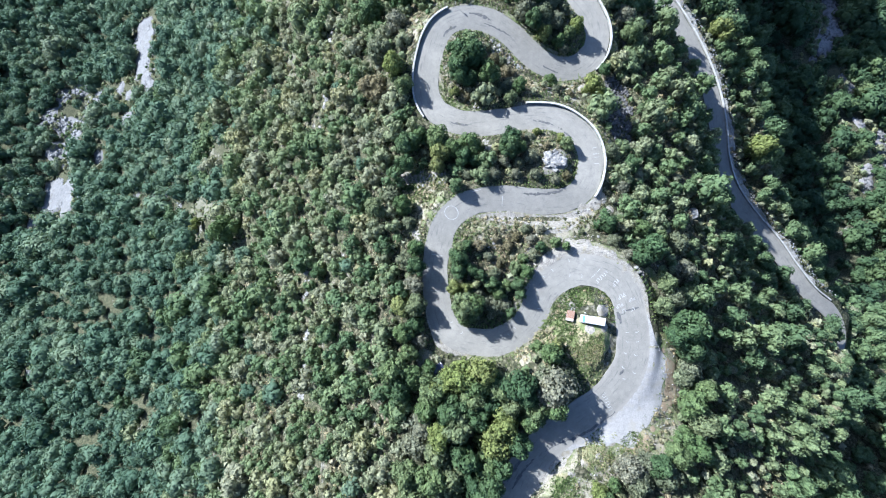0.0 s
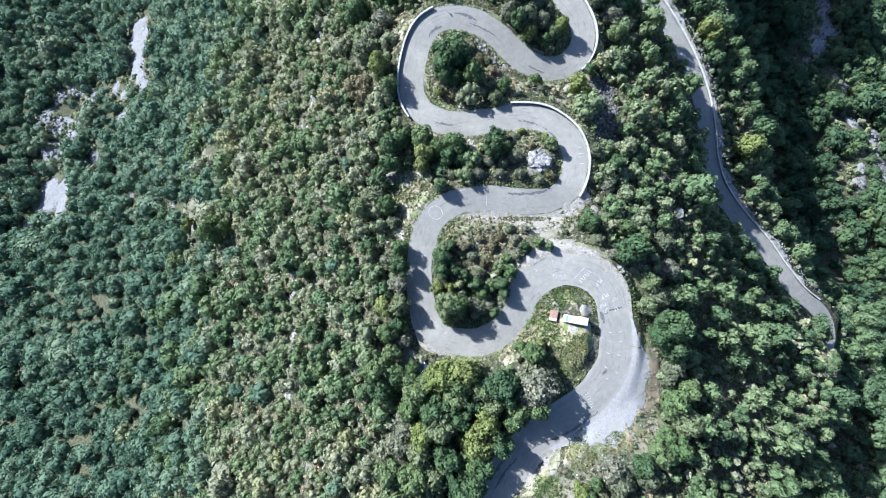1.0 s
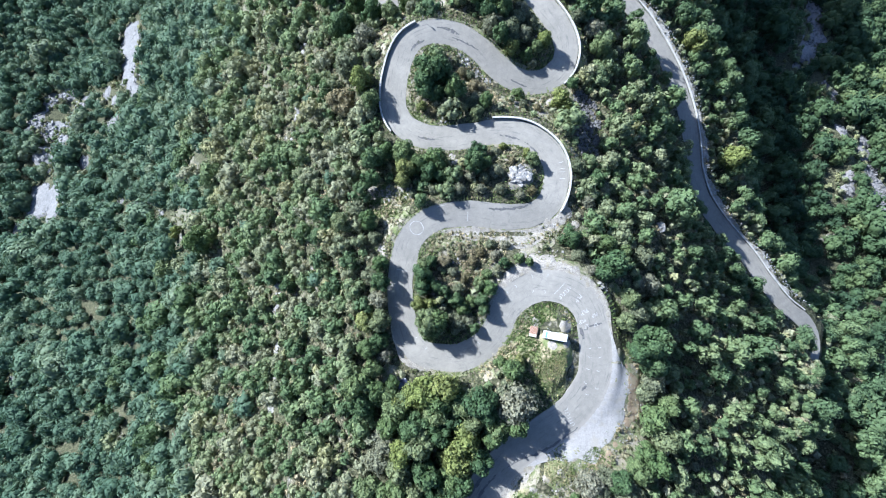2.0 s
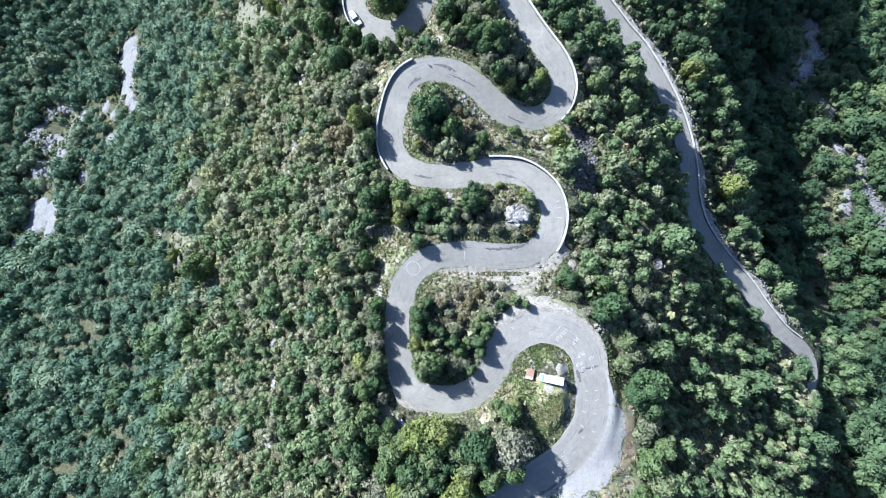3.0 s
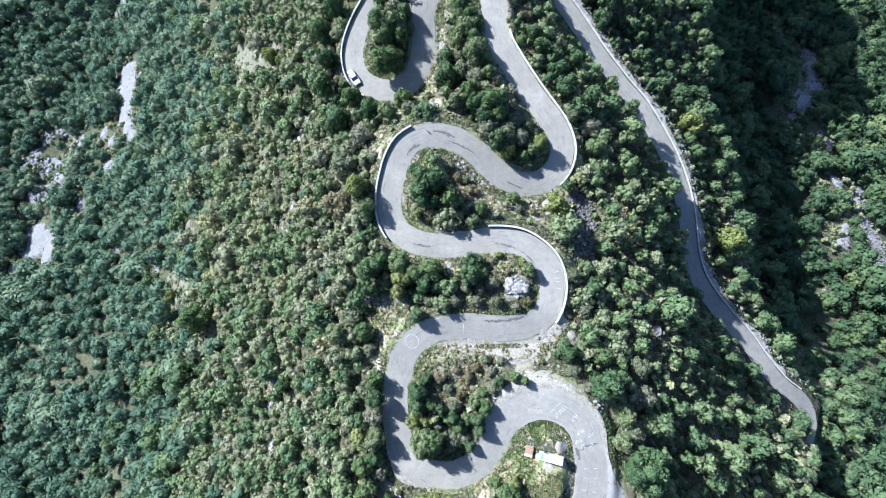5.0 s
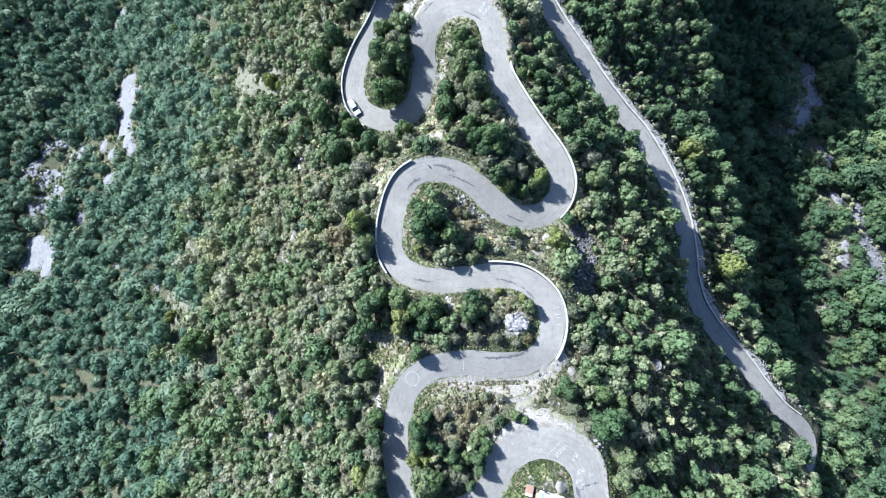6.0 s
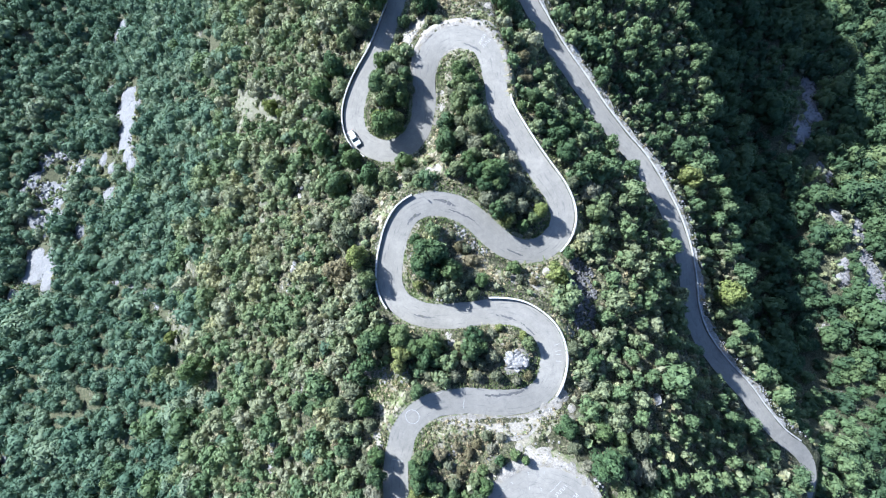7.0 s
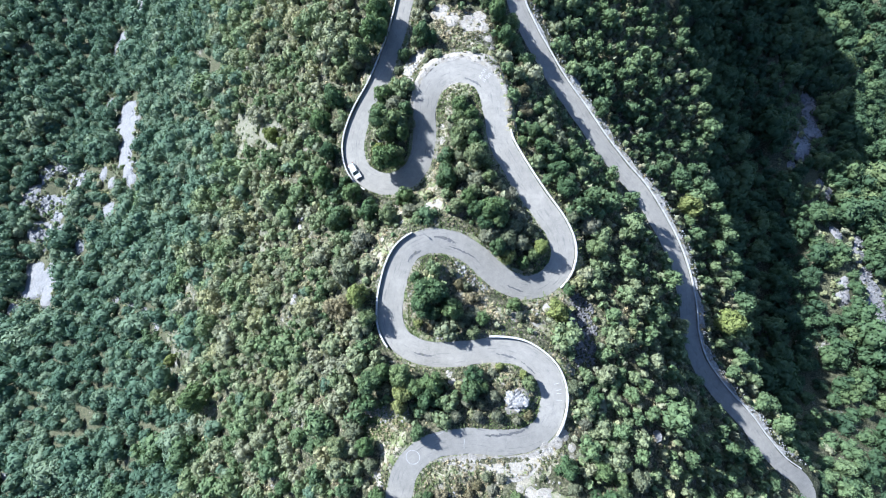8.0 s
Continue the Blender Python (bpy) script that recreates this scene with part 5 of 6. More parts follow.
ISLAND_FIRST = [(5.2, 40.8, 3.2, 'g'), (3.1, 37.3, 2.6, 'g'), (1.8, 43.2, 1.2, 'g'), (5.5, 35.9, 1.9, 'g'), (9.7, 36.6, 2.5, 'm'), (7.8, 39.1, 1.5, 'g'), (16.1, 34.4, 1.6, 'm'), (14.1, 38.6, 1.4, 'b'), (11.3, 41.4, 1.2, 'b'), (14.3, 35.2, 1.5, 'o'), (12.1, 34.3, 1.4, 'o'), (2.5, 33.4, 1.0, 'y'), (4.6, 32.4, 1.0, 'b'), (9.8, 44.0, 0.9, 'o'), (12.9, 41.1, 1.1, 'o')]
VERGE = [(23.4, 37.0, 1.8, 'm'), (32.9, 35.7, 2.5, 'y'), (24.5, 34.5, 1.0, 'o'), (27.8, 33.9, 1.0, 'b'), (32.3, 5.4, 2.2, 'g'), (33.8, 1.8, 1.4, 'o'), (39.0, -0.1, 3.3, 'g'), (39.8, 4.3, 1.8, 'm'), (43.9, 2.3, 1.6, 'm'), (36.3, 6.9, 1.2, 'o'), (27.6, 3.4, 0.7, 'o'), (35.8, -1.2, 1.3, 'o'), (21.7, 1.2, 1.1, 'm'), (23.6, 0.5, 0.9, 'm')]
ISLAND_SECOND = [(-7.2, 21.8, 2.8, 'g'), (-7.9, 17.6, 2.0, 'g'), (-4.9, 23.4, 2.0, 'm'), (-1.1, 22.7, 2.5, 'm'), (-0.7, 20.0, 2.3, 'y'), (-1.3, 17.0, 1.7, 'y'), (2.2, 20.6, 2.0, 'm'), (5.4, 21.7, 2.6, 'm'), (4.4, 18.8, 2.0, 'g'), (6.7, 17.9, 1.6, 'g'), (14.1, 23.3, 2.1, 'g'), (13.3, 20.4, 2.1, 'g'), (15.5, 20.9, 1.4, 'm'), (12.6, 18.0, 1.2, 'o'), (18.1, 23.3, 1.2, 'o'), (19.6, 24.5, 0.9, 'y'), (17.9, 19.0, 1.5, 'o'), (15.6, 17.6, 1.2, 'o'), (25.4, 21.7, 1.5, 'm'), (24.5, 23.2, 0.9, 'y'), (22.9, 14.1, 0.9, 'o'), (25.3, 15.0, 0.9, 'b'), (18.8, 15.3, 1.2, 'o'), (14.7, 15.3, 1.1, 'o'), (10.2, 15.3, 1.3, 'o'), (5.0, 15.3, 1.3, 'o'), (0.9, 14.5, 0.9, 'o'), (21.2, 21.1, 0.8, 'b')]
ISLAND_THIRD_A = [(3.1, -1.4, 2.1, 'g'), (2.9, -4.2, 1.9, 'g'), (3.4, 0.2, 1.3, 'm'), (4.7, 0.6, 1.2, 'g'), (2.3, -7.6, 1.6, 'y'), (4.7, -7.3, 1.1, 'y'), (4.0, -10.6, 2.6, 'm'), (5.6, -11.3, 2.4, 'm'), (4.5, -13.5, 1.5, 'm'), (6.7, -8.4, 1.2, 'o'), (9.5, -6.8, 1.5, 'g'), (10.8, -8.5, 1.4, 'm'), (10.0, -11.3, 2.1, 'o'), (12.0, -10.8, 1.5, 'o'), (8.4, -10.0, 1.4, 'o'), (12.4, -6.9, 1.2, 'm'), (14.1, -3.5, 1.4, 'm'), (15.6, -1.9, 1.2, 'm'), (16.2, -4.4, 1.4, 'm'), (17.5, -1.2, 1.2, 'o'), (18.8, 0.4, 1.1, 'g'), (14.5, -6.6, 1.5, 'g'), (10.0, -4.8, 1.2, 'o'), (11.2, -2.5, 1.0, 'b'), (12.9, 0.7, 1.0, 'b'), (7.3, 0.6, 1.1, 'b'), (10.4, 1.9, 0.9, 'b'), (14.5, 2.4, 1.0, 'b'), (17.3, 1.9, 1.1, 'o'), (16.5, 4.0, 1.0, 'o')]
ISLAND_THIRD_B = [(19.3, 3.9, 1.0, 'o'), (8.9, -1.4, 1.0, 'o'), (5.6, -4.0, 1.3, 'g'), (7.3, -5.1, 1.2, 'g'), (14.9, -8.7, 1.2, 'g'), (13.0, -12.2, 1.0, 'g')]
ISLAND_NORTH = [(-6.2, 87.7, 2.8, 'm'), (-3.8, 84.8, 2.4, 'o'), (-7.4, 84.1, 2.1, 'm'), (-7.7, 81.3, 2.8, 'g'), (-3.7, 80.5, 3.0, 'm'), (-1.2, 83.2, 1.8, 'g'), (-5.9, 78.0, 2.5, 'm'), (-2.1, 77.5, 2.1, 'm'), (-0.3, 79.9, 1.4, 'o'), (-5.8, 71.3, 3.2, 'm'), (-3.4, 72.5, 1.9, 'm'), (-8.1, 74.0, 1.5, 'y'), (-3.4, 71.0, 1.4, 'm'), (-2.0, 98.7, 1.7, 'g'), (-3.5, 94.9, 1.3, 'o'), (3.0, 102.9, 2.8, 'g'), (1.3, 101.7, 1.7, 'm'), (5.2, 101.5, 1.5, 'g'), (2.2, 106.7, 1.2, 'o'), (-4.1, 91.0, 1.3, 'y')]
ISLAND_LONG_A = [(11.9, 82.9, 2.1, 'm'), (13.9, 80.7, 2.0, 'm'), (11.6, 80.1, 2.0, 'm'), (13.6, 77.6, 2.4, 'm'), (11.0, 76.7, 1.8, 'm'), (15.9, 78.7, 1.3, 'm'), (12.4, 83.8, 1.1, 'o'), (10.0, 78.7, 1.2, 'o'), (11.5, 74.1, 2.1, 'm'), (14.9, 74.5, 1.8, 'g'), (14.8, 70.4, 2.6, 'm'), (17.4, 69.2, 1.6, 'm'), (16.4, 72.3, 1.6, 'g'), (11.9, 71.3, 1.5, 'o'), (9.0, 66.4, 3.2, 'g'), (7.6, 65.6, 1.7, 'g'), (12.5, 67.0, 2.1, 'o'), (15.6, 64.8, 2.2, 'o'), (18.2, 65.8, 1.7, 'm'), (14.6, 62.3, 1.5, 'm'), (20.0, 64.1, 1.3, 'o'), (10.8, 58.9, 1.9, 'm'), (13.6, 60.5, 1.9, 'm'), (15.0, 57.9, 2.1, 'g'), (18.2, 58.3, 2.4, 'm'), (20.7, 58.7, 1.9, 'g'), (17.0, 55.0, 1.9, 'g'), (20.3, 55.9, 1.9, 'm'), (24.3, 56.7, 1.5, 'o'), (17.8, 52.5, 2.5, 'o')]
ISLAND_LONG_B = [(21.6, 51.9, 2.7, 'o'), (19.7, 49.6, 2.0, 'g'), (23.8, 54.4, 1.9, 'o'), (26.9, 53.8, 1.5, 'o'), (24.8, 50.7, 2.1, 'o'), (29.8, 49.7, 1.9, 'y'), (28.2, 48.2, 1.5, 'm'), (22.1, 47.5, 1.8, 'y'), (25.7, 46.2, 1.6, 'm'), (27.0, 44.6, 1.1, 'o'), (23.4, 61.7, 1.6, 'o'), (-0.9, 61.8, 2.5, 'm')]
BIG_SOUTH_A = [(7.4, -23.2, 2.6, 'y'), (3.3, -23.5, 2.8, 'y'), (1.2, -25.3, 2.2, 'y'), (6.0, -25.1, 2.4, 'm'), (-1.5, -27.0, 2.4, 'm'), (-2.6, -29.6, 2.2, 'm'), (9.2, -24.4, 1.9, 'g'), (10.7, -26.4, 2.1, 'm'), (14.1, -24.9, 2.9, 'g'), (15.1, -26.7, 2.1, 'g'), (12.7, -28.6, 1.9, 'm'), (19.9, -25.3, 3.5, 'o'), (18.8, -23.2, 1.9, 'o'), (22.4, -23.8, 1.9, 'o'), (16.8, -29.6, 2.1, 'm'), (19.7, -28.6, 2.1, 'm'), (11.1, -31.8, 2.5, 'y'), (9.0, -34.9, 2.7, 'y'), (12.1, -34.9, 1.9, 'y'), (5.9, -30.9, 2.1, 'g'), (1.7, -29.7, 2.6, 'g'), (2.7, -32.7, 2.7, 'm'), (-0.4, -34.1, 2.3, 'y'), (-4.2, -33.4, 2.3, 'o'), (-5.2, -37.0, 2.3, 'o'), (-0.9, -37.7, 2.5, 'm'), (3.8, -37.6, 2.5, 'g'), (8.0, -39.2, 2.5, 'm'), (5.8, -42.2, 2.7, 'g'), (1.7, -41.1, 2.5, 'm')]
BIG_SOUTH_B = [(-2.5, -41.7, 2.5, 'm'), (8.8, -42.4, 2.0, 'g'), (-6.7, -41.0, 2.3, 'm'), (-5.6, -44.8, 2.5, 'm'), (0.6, -45.1, 2.5, 'm'), (20.0, -19.2, 2.1, 'm'), (18.0, -18.6, 1.3, 'm'), (21.3, -17.9, 1.1, 'y'), (15.4, -30.9, 1.5, 'g')]
EAST_EDGE = [(45.8, -14.6, 3.3, 'g'), (47.5, -18.6, 3.1, 'g'), (44.5, -16.1, 2.4, 'g'), (47.8, -22.9, 2.4, 'o'), (46.1, -24.8, 1.9, 'o'), (47.1, -28.9, 2.8, 'm'), (50.1, -27.3, 2.2, 'm'), (48.4, -32.6, 2.6, 'm'), (46.6, -31.2, 1.5, 'm'), (33.3, -39.2, 2.5, 'o'), (36.6, -38.5, 2.1, 'o'), (39.0, -38.8, 2.3, 'g'), (42.1, -37.2, 2.1, 'm'), (40.1, -40.9, 2.6, 'o'), (35.0, -41.9, 2.4, 'o'), (44.3, -34.6, 2.1, 'm'), (28.1, -43.6, 1.6, 'y'), (29.0, -44.5, 1.6, 'm'), (46.2, -36.5, 2.5, 'm'), (30.8, -42.4, 1.2, 'm'), (42.0, -10.8, 2.0, 'm'), (44.5, -9.8, 2.4, 'o'), (43.4, -6.5, 2.0, 'm'), (48.6, -4.4, 2.3, 'o'), (48.5, 1.3, 2.3, 'o'), (37.6, 13.0, 1.6, 'o'), (39.6, 17.9, 1.9, 'g')]
SOUTH_EDGE = [(5.4, -27.9, 2.2, 'm'), (8.3, -28.6, 2.0, 'g'), (10.0, -39.6, 2.2, 'g'), (13.4, -35.0, 2.0, 'g'), (7.4, -44.3, 2.3, 'g'), (16.6, -31.2, 1.8, 'm'), (4.6, -48.5, 2.6, 'm')]
LANDMARKS = [(-65.1, 6.1, 4.4, 'm'), (-90.6, 10.0, 1.9, 'y'), (-94.1, 7.7, 1.7, 'y'), (90.1, 28.7, 3.7, 'y'), (79.6, 62.5, 3.5, 'y'), (-43.2, 83.8, 2.2, 'y'), (-39.0, 81.0, 1.6, 'y'), (-28.9, -5.7, 1.8, 'g')]
NORTH = [(-9.7, 103.9, 3.6, 'm'), (-8.4, 109.3, 3.5, 'm'), (2.2, 113.5, 2.0, 'o'), (-13.0, 99.7, 2.9, 'm'), (24.5, 106.5, 2.6, 'm'), (23.7, 102.5, 2.5, 'g'), (21.4, 109.2, 2.5, 'm')]
WEST_EDGE = [(-3.4, -24.9, 2.0, 'm'), (-1.9, -26.0, 1.7, 'y'), (-2.9, -22.9, 1.3, 'm'), (-5.5, 0.1, 1.8, 'm'), (-5.1, -3.4, 2.0, 'g'), (-5.7, -7.1, 2.0, 'o'), (-5.1, -10.9, 2.0, 'm'), (-5.4, -14.9, 1.9, 'g'), (-4.7, -18.2, 1.6, 'o'), (-6.9, -20.3, 1.8, 'm'), (-9.2, -22.9, 2.4, 'm'), (-6.1, -24.8, 2.2, 'm'), (-8.6, -27.2, 2.4, 'g'), (-7.2, -2.1, 2.0, 'o'), (-8.1, -11.1, 2.2, 'y'), (-7.7, -16.6, 2.0, 'm'), (-7.1, 5.3, 1.4, 'o'), (-8.0, 8.8, 2.1, 'm'), (-11.1, 11.3, 2.1, 'o'), (-14.0, 8.3, 2.3, 'm')]
WALL_SIDE = [(-4.4, 56.6, 2.3, 'm'), (-9.5, 58.2, 2.9, 'g'), (-14.3, 62.8, 2.8, 'm'), (-17.6, 57.1, 3.3, 'g'), (-10.6, 51.3, 2.6, 'o'), (-4.8, 58.9, 1.9, 'o'), (0.2, 57.8, 1.8, 'o'), (-14.2, 44.3, 3.0, 'o'), (-10.4, 39.5, 2.7, 'y'), (-15.3, 36.2, 3.0, 'b'), (-8.4, 34.8, 1.9, 'm'), (-22.3, 66.9, 2.9, 'm'), (-21.1, 74.3, 2.6, 'g'), (-24.0, 82.4, 3.0, 'm'), (-19.8, 88.5, 2.9, 'g'), (-17.0, 94.5, 2.6, 'm'), (-13.9, 97.7, 2.3, 'o'), (42.5, 54.8, 2.4, 'o'), (43.1, 49.5, 2.1, 'm'), (42.5, 61.7, 2.7, 'g'), (36.8, 64.3, 2.7, 'g'), (34.9, 68.4, 2.4, 'g'), (31.6, 73.8, 2.2, 'g'), (29.7, 78.0, 1.9, 'g'), (27.7, 82.9, 1.6, 'b'), (27.1, 87.9, 1.7, 'b'), (27.1, 94.8, 1.6, 'b'), (35.7, 75.9, 2.5, 'o'), (39.5, 72.0, 2.5, 'g')]
PLANTED = SOUTH_EDGE + WEST_EDGE + WALL_SIDE + ISLAND_FIRST + VERGE + ISLAND_SECOND + ISLAND_THIRD_A + ISLAND_THIRD_B + ISLAND_NORTH + ISLAND_LONG_A + ISLAND_LONG_B + BIG_SOUTH_A + BIG_SOUTH_B + EAST_EDGE + NORTH + LANDMARKS
pick = random.Random(4)
for x, y, r, kind in PLANTED:
    tree(kind, x, y, r * (1.25 if x < 24 and y < -20 else 1.12), pick)


# the wood on both flanks, too many to count
layby_k = (main_s > 5) & (main_s < 64) & (np.arange(len(main_s)) % 4 == 0)
layby_xy = MAIN[layby_k, :2] + side_of(MAIN)[layby_k] * (MAIN[layby_k, 3:4] + 2.6)
inner_k = (main_s > 292) & (main_s < 345) & (np.arange(len(main_s)) % 3 == 0)
inner_xy = MAIN[inner_k, :2] - side_of(MAIN)[inner_k] * (MAIN[inner_k, 3:4] + 1.0)
KEEP_OFF = [(11.0, 102.5, 5.5), (15.0, 105.5, 4.5), (8.5, 109.0, 3.5), (-0.3, 95.0, 3.4), (8.5, 3.5, 4.0), (14.0, 4.0, 4.0), (12.0, -1.0, 4.0), (17.0, 0.5, 3.0), (13.0, 40.0, 4.0), (17.0, 36.0, 3.0), (20.0, 20.0, 6.0), (30.8, -14.3, 2.8), (25.5, -12.5, 2.0), (28.35, -13.1, 3.8)] + [(float(x), float(y), 3.0) for x, y in layby_xy] + [(float(x), float(y), 1.2) for x, y in inner_xy]


def scatter(rng, tries):
    """Places for the wood's trees by the plan: closer and lower on the spur, larger in the valleys."""
    gap_x = [-330, -240, -130, -60, -35, 0, 44, 58, 85, 110, 130, 200, 300]
    gap_m = [9.0, 8.0, 6.2, 4.4, 3.1, 2.8, 2.8, 4.5, 4.9, 5.0, 5.6, 6.8, 8.2]
    X = rng.uniform(-345, 312, tries)
    Y = rng.uniform(-195, 290, tries)
    ok = (Y > np.maximum(-58 - 0.42 * np.abs(X), np.where(X > 126, -98, -130))) & (Y < np.minimum(122 + 0.52 * np.abs(X), 264))
    X, Y = X[ok], Y[ok]
    G = np.interp(X, gap_x, gap_m)
    clear = [(x, y, r) for x, y, r in SCREE_AT + BARE_AT + RIVERBED_AT + STONY_AT + MEADOW_AT + EARTH_AT + OUTCROP_AT + OPEN_AT + DRY_AT] + KEEP_OFF + BOULDERS_AT + [(x, y, r * 0.8) for x, y, r, _ in PLANTED]
    clear = np.array(clear)
    keep = np.ones(len(X), bool)
    for x, y, r in clear:
        far = abs(x) > 60
        keep &= (X - x - (6.0 * np.sign(-x) if far else 0)) ** 2 + (Y - y) ** 2 > (r * (1.25 if x < 0 else 1.1) + (0.85 if x > 150 else 0.6 if x > -150 or (x, y, r) in BOULDERS_AT else 0.92) * G if far else r + 0.42 * G) ** 2
    X, Y, G = X[keep], Y[keep], G[keep]
    Z, gap = ground(X, Y, True)
    nv = ((X[:, None] - VALLEY[None, ::6, 0]) ** 2 + (Y[:, None] - VALLEY[None, ::6, 1]) ** 2).argmin(1) * 6
    out = side_of(VALLEY)[nv]
    below = ((X - VALLEY[nv, 0]) * out[:, 0] + (Y - VALLEY[nv, 1]) * out[:, 1] < 0) & (np.hypot(X - VALLEY[nv, 0], Y - VALLEY[nv, 1]) < 12)
    keep = gap > np.where(below, 1.7 + 0.4 * G, np.where(X > 50, 1.0 + 0.28 * G, 0.8 + 0.30 * G))
    X, Y, Z, G, gap = X[keep], Y[keep], Z[keep], G[keep], gap[keep]
    steep = np.where(X > 60, np.abs(hillside(X + 1.5, Y) - hillside(X - 1.5, Y)) / 3.0, 0)
    close = 1 / np.sqrt(1 + 0.7 * np.clip(steep - 0.7, 0, 2.5) ** 2)  # stems stand closer in plan on the steep faces
    cells, got = {}, []
    jit = 0.62 + 0.85 * rng.uniform(0, 1, len(X)) ** 1.4
    for i in range(len(X)):
        cx, cy = int(X[i] // 8), int(Y[i] // 8)
        need = (G[i] * jit[i] * close[i]) ** 2
        if all((X[i] - X[j]) ** 2 + (Y[i] - Y[j]) ** 2 > need for a in (-1, 0, 1) for b in (-1, 0, 1) for j in cells.get((cx + a, cy + b), ())):
            cells.setdefault((cx, cy), []).append(i)
            got.append(i)
    return X[got], Y[got], Z[got], (G * jit)[got], gap[got]


def scatter_low(rng, count):
    """Low shrubs that fill the gaps on the spur and its flanks, away from the roads."""
    X, Y = rng.uniform(-75, 150, count), rng.uniform(-66, 132, count)
    Z, gap = ground(X, Y, True)
    keep = gap > np.where(X > 50, 2.0, 2.4)
    for x, y, r in SCREE_AT + BARE_AT + STONY_AT + MEADOW_AT + EARTH_AT + OUTCROP_AT + OPEN_AT + DRY_AT + KEEP_OFF:
        keep &= (X - x) ** 2 + (Y - y) ** 2 > (r + 0.5) ** 2
    cell = set()
    for i in np.where(keep)[0]:
        g = 2.3 if X[i] < 100 else 3.6
        c = (X[i] < 100, int(X[i] // g), int(Y[i] // g))
        keep[i] = c not in cell
        cell.add(c)
    X, Y, Z, gap = X[keep], Y[keep], Z[keep], gap[keep]
    R = np.minimum(rng.uniform(0.8, 1.9, len(X)) * np.interp(X, [80, 115], [1, 1.7]), 0.35 + gap * 0.4)
    return X, Y, Z - 0.1, R, np.clip(rng.uniform(0.15, 1.0, len(X)), 0, 1)


def scatter_dry(rng, count):
    """Small dry clumps on banks, islands and bare ground between the bushes."""
    X, Y = rng.uniform(-60, 112, count), rng.uniform(-64, 130, count)
    for spots, per in ((DRY_AT, 7.0), (KEEP_OFF[:11], 3.0), (OPEN_AT, 4.0), (BARE_AT, 2.5)):
        for x, y, r in spots:
            n = int(per * (r + 0.4) ** 2)
            a, d = rng.uniform(0, 6.28, n), (r + 0.4) * np.sqrt(rng.uniform(0, 1, n))
            X, Y = np.append(X, x + d * np.cos(a)), np.append(Y, y + d * np.sin(a))
    Z, gap = ground(X, Y, True)
    keep = gap > 0.45
    for x, y, r in STONY_AT + TALUS_AT + EARTH_AT + [(28.35, -13.1, 3.2)] + [(float(x), float(y), 3.2) for x, y in layby_xy]:
        keep &= (X - x) ** 2 + (Y - y) ** 2 > (r * 0.85) ** 2
    X, Y, Z, gap = X[keep], Y[keep], Z[keep], gap[keep]
    R = np.minimum(rng.uniform(0.3, 0.85, len(X)), 0.2 + gap * 0.45)
    return X, Y, Z - 0.05, R, np.clip(0.5 + 0.3 * swell(X, Y, 1) + rng.normal(size=len(X)) * 0.28, 0, 1)


def wood(name, label, X, Y, Z, R, tint, shapes, seed, mat, category="wood"):
    """One mesh of many crowns, each turned, sized and tinted by itself, on short trunks."""
    rng = np.random.RandomState(seed)
    VV, TT, QQ, KK = [], [], [], []
    n = 0
    which = rng.randint(0, len(shapes), len(X))
    for k, (v, t, q) in enumerate(shapes):
        for i in np.where(which == k)[0]:
            a = rng.uniform(0, 6.28)
            c, s = math.cos(a) * R[i], math.sin(a) * R[i]
            h = R[i] * rng.uniform(1.0, 1.6) * (1.35 if 48 < X[i] < 95 else 1.0)
            VV.append(np.column_stack([v[:, 0] * c - v[:, 1] * s + X[i], v[:, 0] * s + v[:, 1] * c + Y[i], v[:, 2] * h + Z[i]]).astype(np.float32))
            TT.append(t + n)
            QQ.append(q + n)
            KK.append(np.full(len(v), tint[i], np.float32))
            n += len(v)
    V, T, Q = np.vstack(VV), np.vstack(TT), np.vstack(QQ)
    me = bpy.data.meshes.new(name)
    me.vertices.add(len(V))
    me.vertices.foreach_set("co", V.ravel())
    me.loops.add(T.size + Q.size)
    me.loops.foreach_set("vertex_index", np.concatenate([T.ravel(), Q.ravel()]).astype(np.int32))
    me.polygons.add(len(T) + len(Q))
    me.polygons.foreach_set("loop_start", np.concatenate([np.arange(len(T)) * 3, T.size + np.arange(len(Q)) * 4]).astype(np.int32))
    me.update(calc_edges=True)
    at = me.attributes.new("tint", "FLOAT", "POINT")
    at.data.foreach_set("value", np.concatenate(KK))
    me.materials.append(mat)
    return tagged(new(name, me), label, category, kind="stuff")


def loose_clump(seed, leaves):
    """A low open clump about 1 in radius, of leafy sprays that lean outwards."""
    rng = np.random.RandomState(seed)
    V = []
    for k in range(leaves):
        a, d = rng.uniform(0, 6.28), rng.uniform(0.05, 0.75)
        p = np.array([d * np.cos(a), d * np.sin(a), rng.uniform(0.1, 0.75) * (1.1 - d)])
        nrm = np.array([0.6 * np.cos(a), 0.6 * np.sin(a), 1.0]) + rng.normal(size=3) * 0.35
        u = np.cross(nrm, rng.normal(size=3))
        u /= np.linalg.norm(u)
        w = np.cross(nrm / np.linalg.norm(nrm), u)
        e = rng.uniform(0.22, 0.42)
        V += [p - u * e * 0.8 - w * e * 0.5, p + u * e, p - u * e * 0.4 + w * e * 0.8]
    return np.array(V), np.arange(3 * leaves).reshape(-1, 3), np.zeros((0, 4), int)


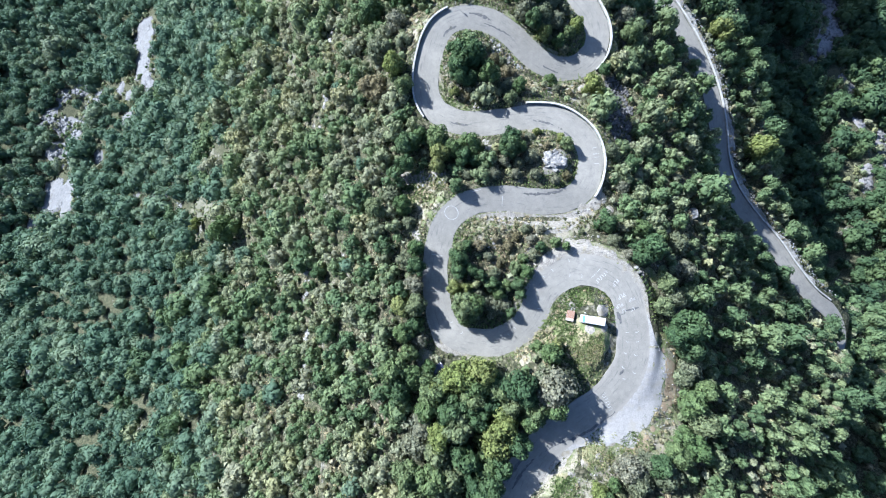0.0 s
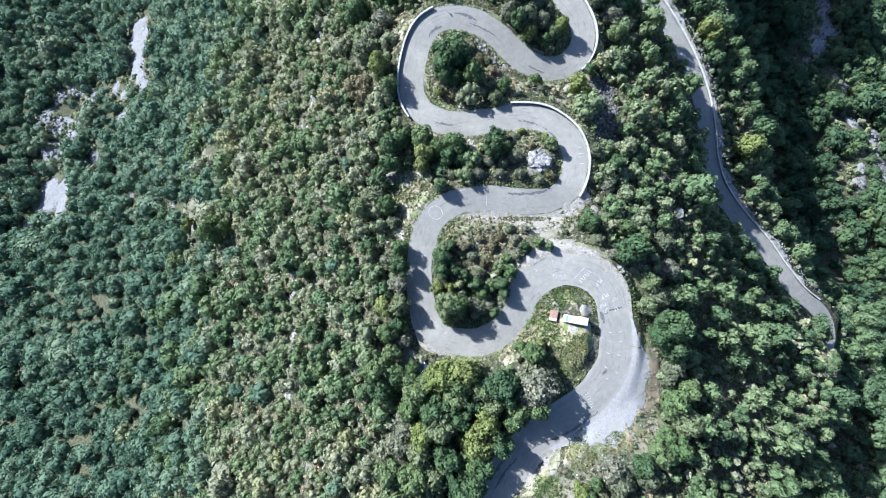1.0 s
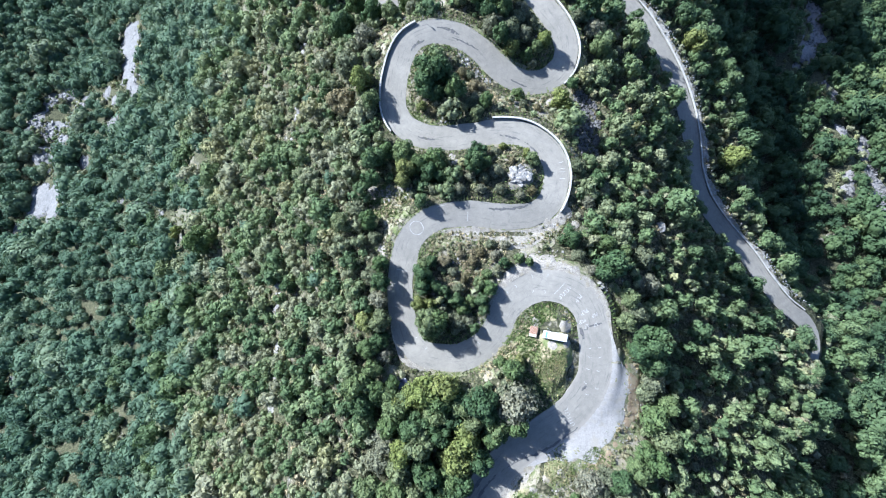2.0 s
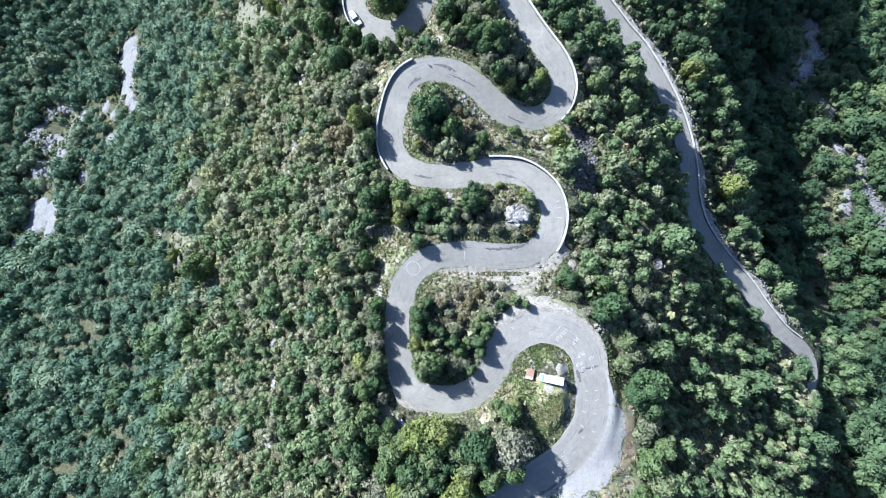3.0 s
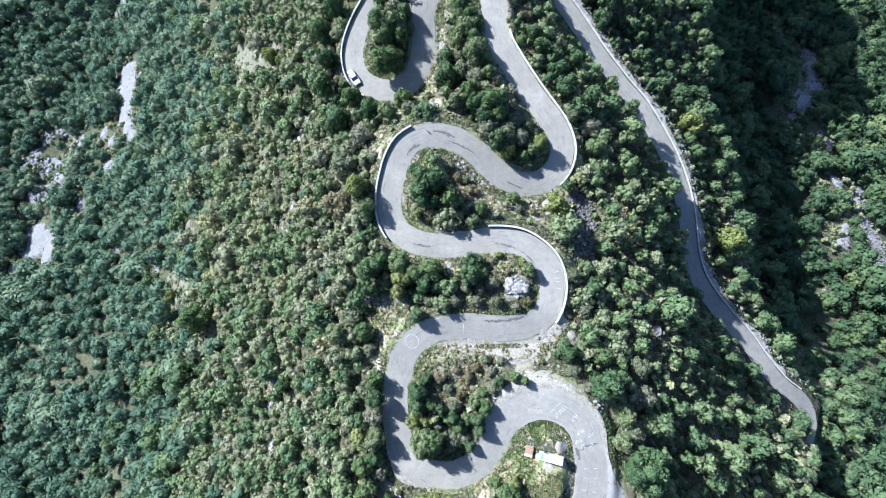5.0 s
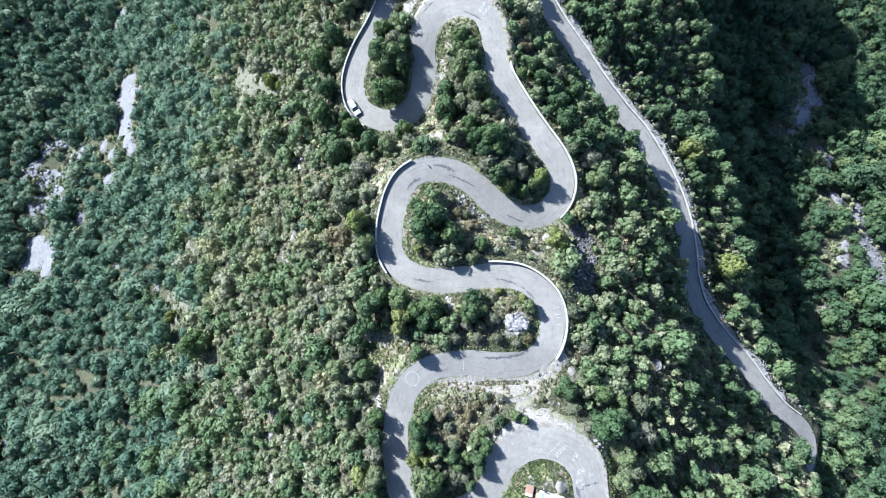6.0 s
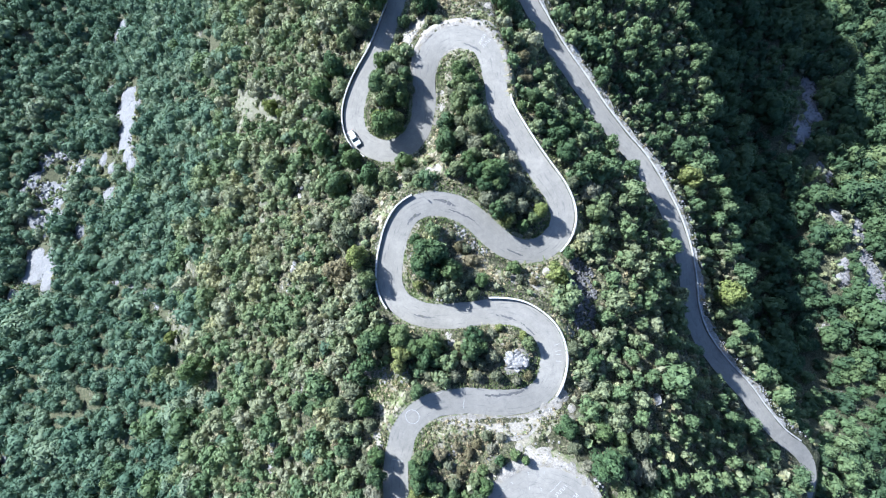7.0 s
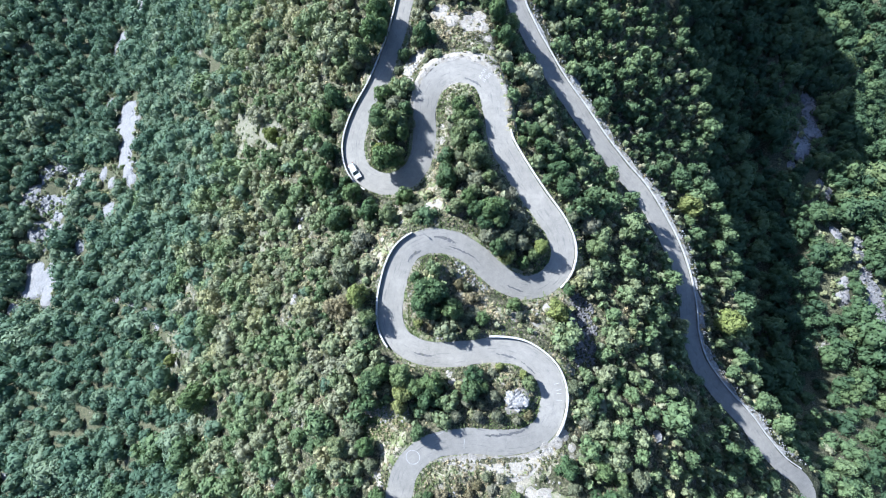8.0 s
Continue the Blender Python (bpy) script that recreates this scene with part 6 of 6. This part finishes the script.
def with_trunk(shape):
    """The crown shape with a plain tapered trunk under it."""
    v, t, q = shape
    a = np.arange(4) * np.pi / 2
    low = np.column_stack([0.08 * np.cos(a), 0.08 * np.sin(a), np.full(4, -0.9)])
    top = np.column_stack([0.05 * np.cos(a), 0.05 * np.sin(a), np.full(4, 0.6)])
    n = len(v)
    sides = np.array([[n + k, n + (k + 1) % 4, n + 4 + (k + 1) % 4, n + 4 + k] for k in range(4)])
    return np.vstack([v, low, top]), t, np.vstack([q, sides])


wr = np.random.RandomState(12)
WX, WY, WZ, WG, WGAP = scatter(wr, 95000)
WR = WG * wr.uniform(0.74, 1.06, len(WX)) * np.interp(WX, [44, 56, 110, 134], [1, 0.6, 0.68, 1])
WR = np.minimum(WR, 0.3 + WGAP * 0.8)
on_spur = np.exp(-((WX - 0) / 55.0) ** 2)
WT = np.clip(wr.uniform(0, 1, len(WX)) ** 1.1 * (0.62 + 0.38 * on_spur) + 0.10 * on_spur * wr.normal(size=len(WX)) + 0.12 * swell(WX, WY, 0), 0, 1)
by_road = np.argsort(WGAP + 100 * (WX > 62) + 100 * (WY > 116) + 100 * (WY < -56))[:max(0, 300 - len(PLANTED))]
for i in by_road:
    kind = "g" if WT[i] < .2 else "m" if WT[i] < .5 else "o" if WT[i] < .78 else "y" if WT[i] < .96 else "b"
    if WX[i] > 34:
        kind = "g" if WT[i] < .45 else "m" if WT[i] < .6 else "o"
    tree(kind, float(WX[i]), float(WY[i]), float(WR[i]), pick)
rest = np.ones(len(WX), bool)
rest[by_road] = False
WX, WY, WZ, WR, WT = WX[rest], WY[rest], WZ[rest], WR[rest], WT[rest]
WZ = WZ + np.interp(WX, [44, 56, 96, 120], [0, 0.5, 0.5, 0.1]) * WR  # taller stems in the eastern wood
# eastern tints run darker: the turned-away slope's shade is put into the leaf colour
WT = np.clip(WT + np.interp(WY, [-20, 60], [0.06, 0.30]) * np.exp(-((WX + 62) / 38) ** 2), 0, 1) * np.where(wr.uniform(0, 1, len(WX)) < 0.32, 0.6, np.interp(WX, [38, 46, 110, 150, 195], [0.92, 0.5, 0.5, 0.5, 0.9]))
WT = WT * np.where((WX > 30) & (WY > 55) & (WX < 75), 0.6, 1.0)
near_shapes = [with_trunk(crown_shape(100 + k, 8, 290, 0.118, 1.25, 0.14)) for k in range(7)]
mid_shapes = [with_trunk(crown_shape(250 + k, 6, 250, 0.105, 1.25, 0.12, (0.34, 0.54), (0.3, 0.58))) for k in range(7)]
ravine_shapes = [with_trunk(crown_shape(270 + k, 5, 190, 0.105, 1.2, 0.1, (0.4, 0.58), (0.25, 0.5))) for k in range(7)]
far_shapes = [with_trunk(crown_shape(200 + k, 5, 190, 0.108, 1.15, 0.05, (0.44, 0.64), (0.22, 0.44))) for k in range(7)]
blur = WX + wr.normal(size=len(WX)) * 26
near = (blur > -76) & (WX < 75)
west, east, ravine = blur <= -76, (WX >= 75) & (WX < 158), WX >= 158
wood("woodland_spur", "mixed green and olive scrub wood round the hairpins", WX[near], WY[near], WZ[near], WR[near], WT[near], near_shapes, 1, WOOD_LEAVES)
wood("woodland_west", "dense green broadleaf wood on the western slope", WX[west], WY[west], WZ[west], WR[west], WT[west], far_shapes, 2, WEST_LEAVES)
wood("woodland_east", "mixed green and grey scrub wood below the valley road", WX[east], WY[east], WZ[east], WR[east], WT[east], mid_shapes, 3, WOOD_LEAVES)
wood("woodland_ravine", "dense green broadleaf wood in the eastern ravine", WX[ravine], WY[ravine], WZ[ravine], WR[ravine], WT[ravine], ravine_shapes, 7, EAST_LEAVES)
low = scatter_low(wr, 19000)
wood("undergrowth", "low scrub and shrubs between the trees", *low, [crown_shape(300 + k, 1, 30, 0.3, 0.7, 0.3) for k in range(6)], 4, WOOD_LEAVES, "scrub")
dry = scatter_dry(wr, 19000)
wood("dry_scrub", "small grey-brown and straw-coloured clumps on the banks", *dry, [loose_clump(400 + k, 12) for k in range(8)], 5, DRY_LEAVES, "scrub")
bx, by = [], []
for x, y, r in BARE_AT + BOULDERS_AT:
    k = int(6 + r * r * (2.4 if x > -150 else 0.35))
    bx.append(x + wr.uniform(-1.5, 1.5, k) * r)
    by.append(y + wr.uniform(-1.5, 1.5, k) * r)
for x, y, r in SCREE_AT + RIVERBED_AT:
    a, d = wr.uniform(0, 6.28, 16), wr.uniform(1.35 * r + 0.5, 1.3 * r + 6.5, 16)
    px, py = x + d * np.cos(a), y + d * np.sin(a)
    clear = np.all([np.hypot(px - u, py - v) > 1.3 * w for u, v, w in SCREE_AT + BOULDERS_AT + RIVERBED_AT], axis=0)
    bx.append(px[clear])
    by.append(py[clear])
bx, by = np.concatenate(bx), np.concatenate(by)
wood("rock_scrub", "small shrubs clinging to the bare rock and the edges of the scree", bx, by, ground(bx, by), wr.uniform(0.4, 1.2, len(bx)) * np.where(np.abs(bx) > 150, 2.2, 1.0), wr.uniform(0.2, 0.95, len(bx)), [crown_shape(320 + k, 2, 40, 0.24, 0.8, 0.2) for k in range(4)], 6, WOOD_LEAVES, "scrub")
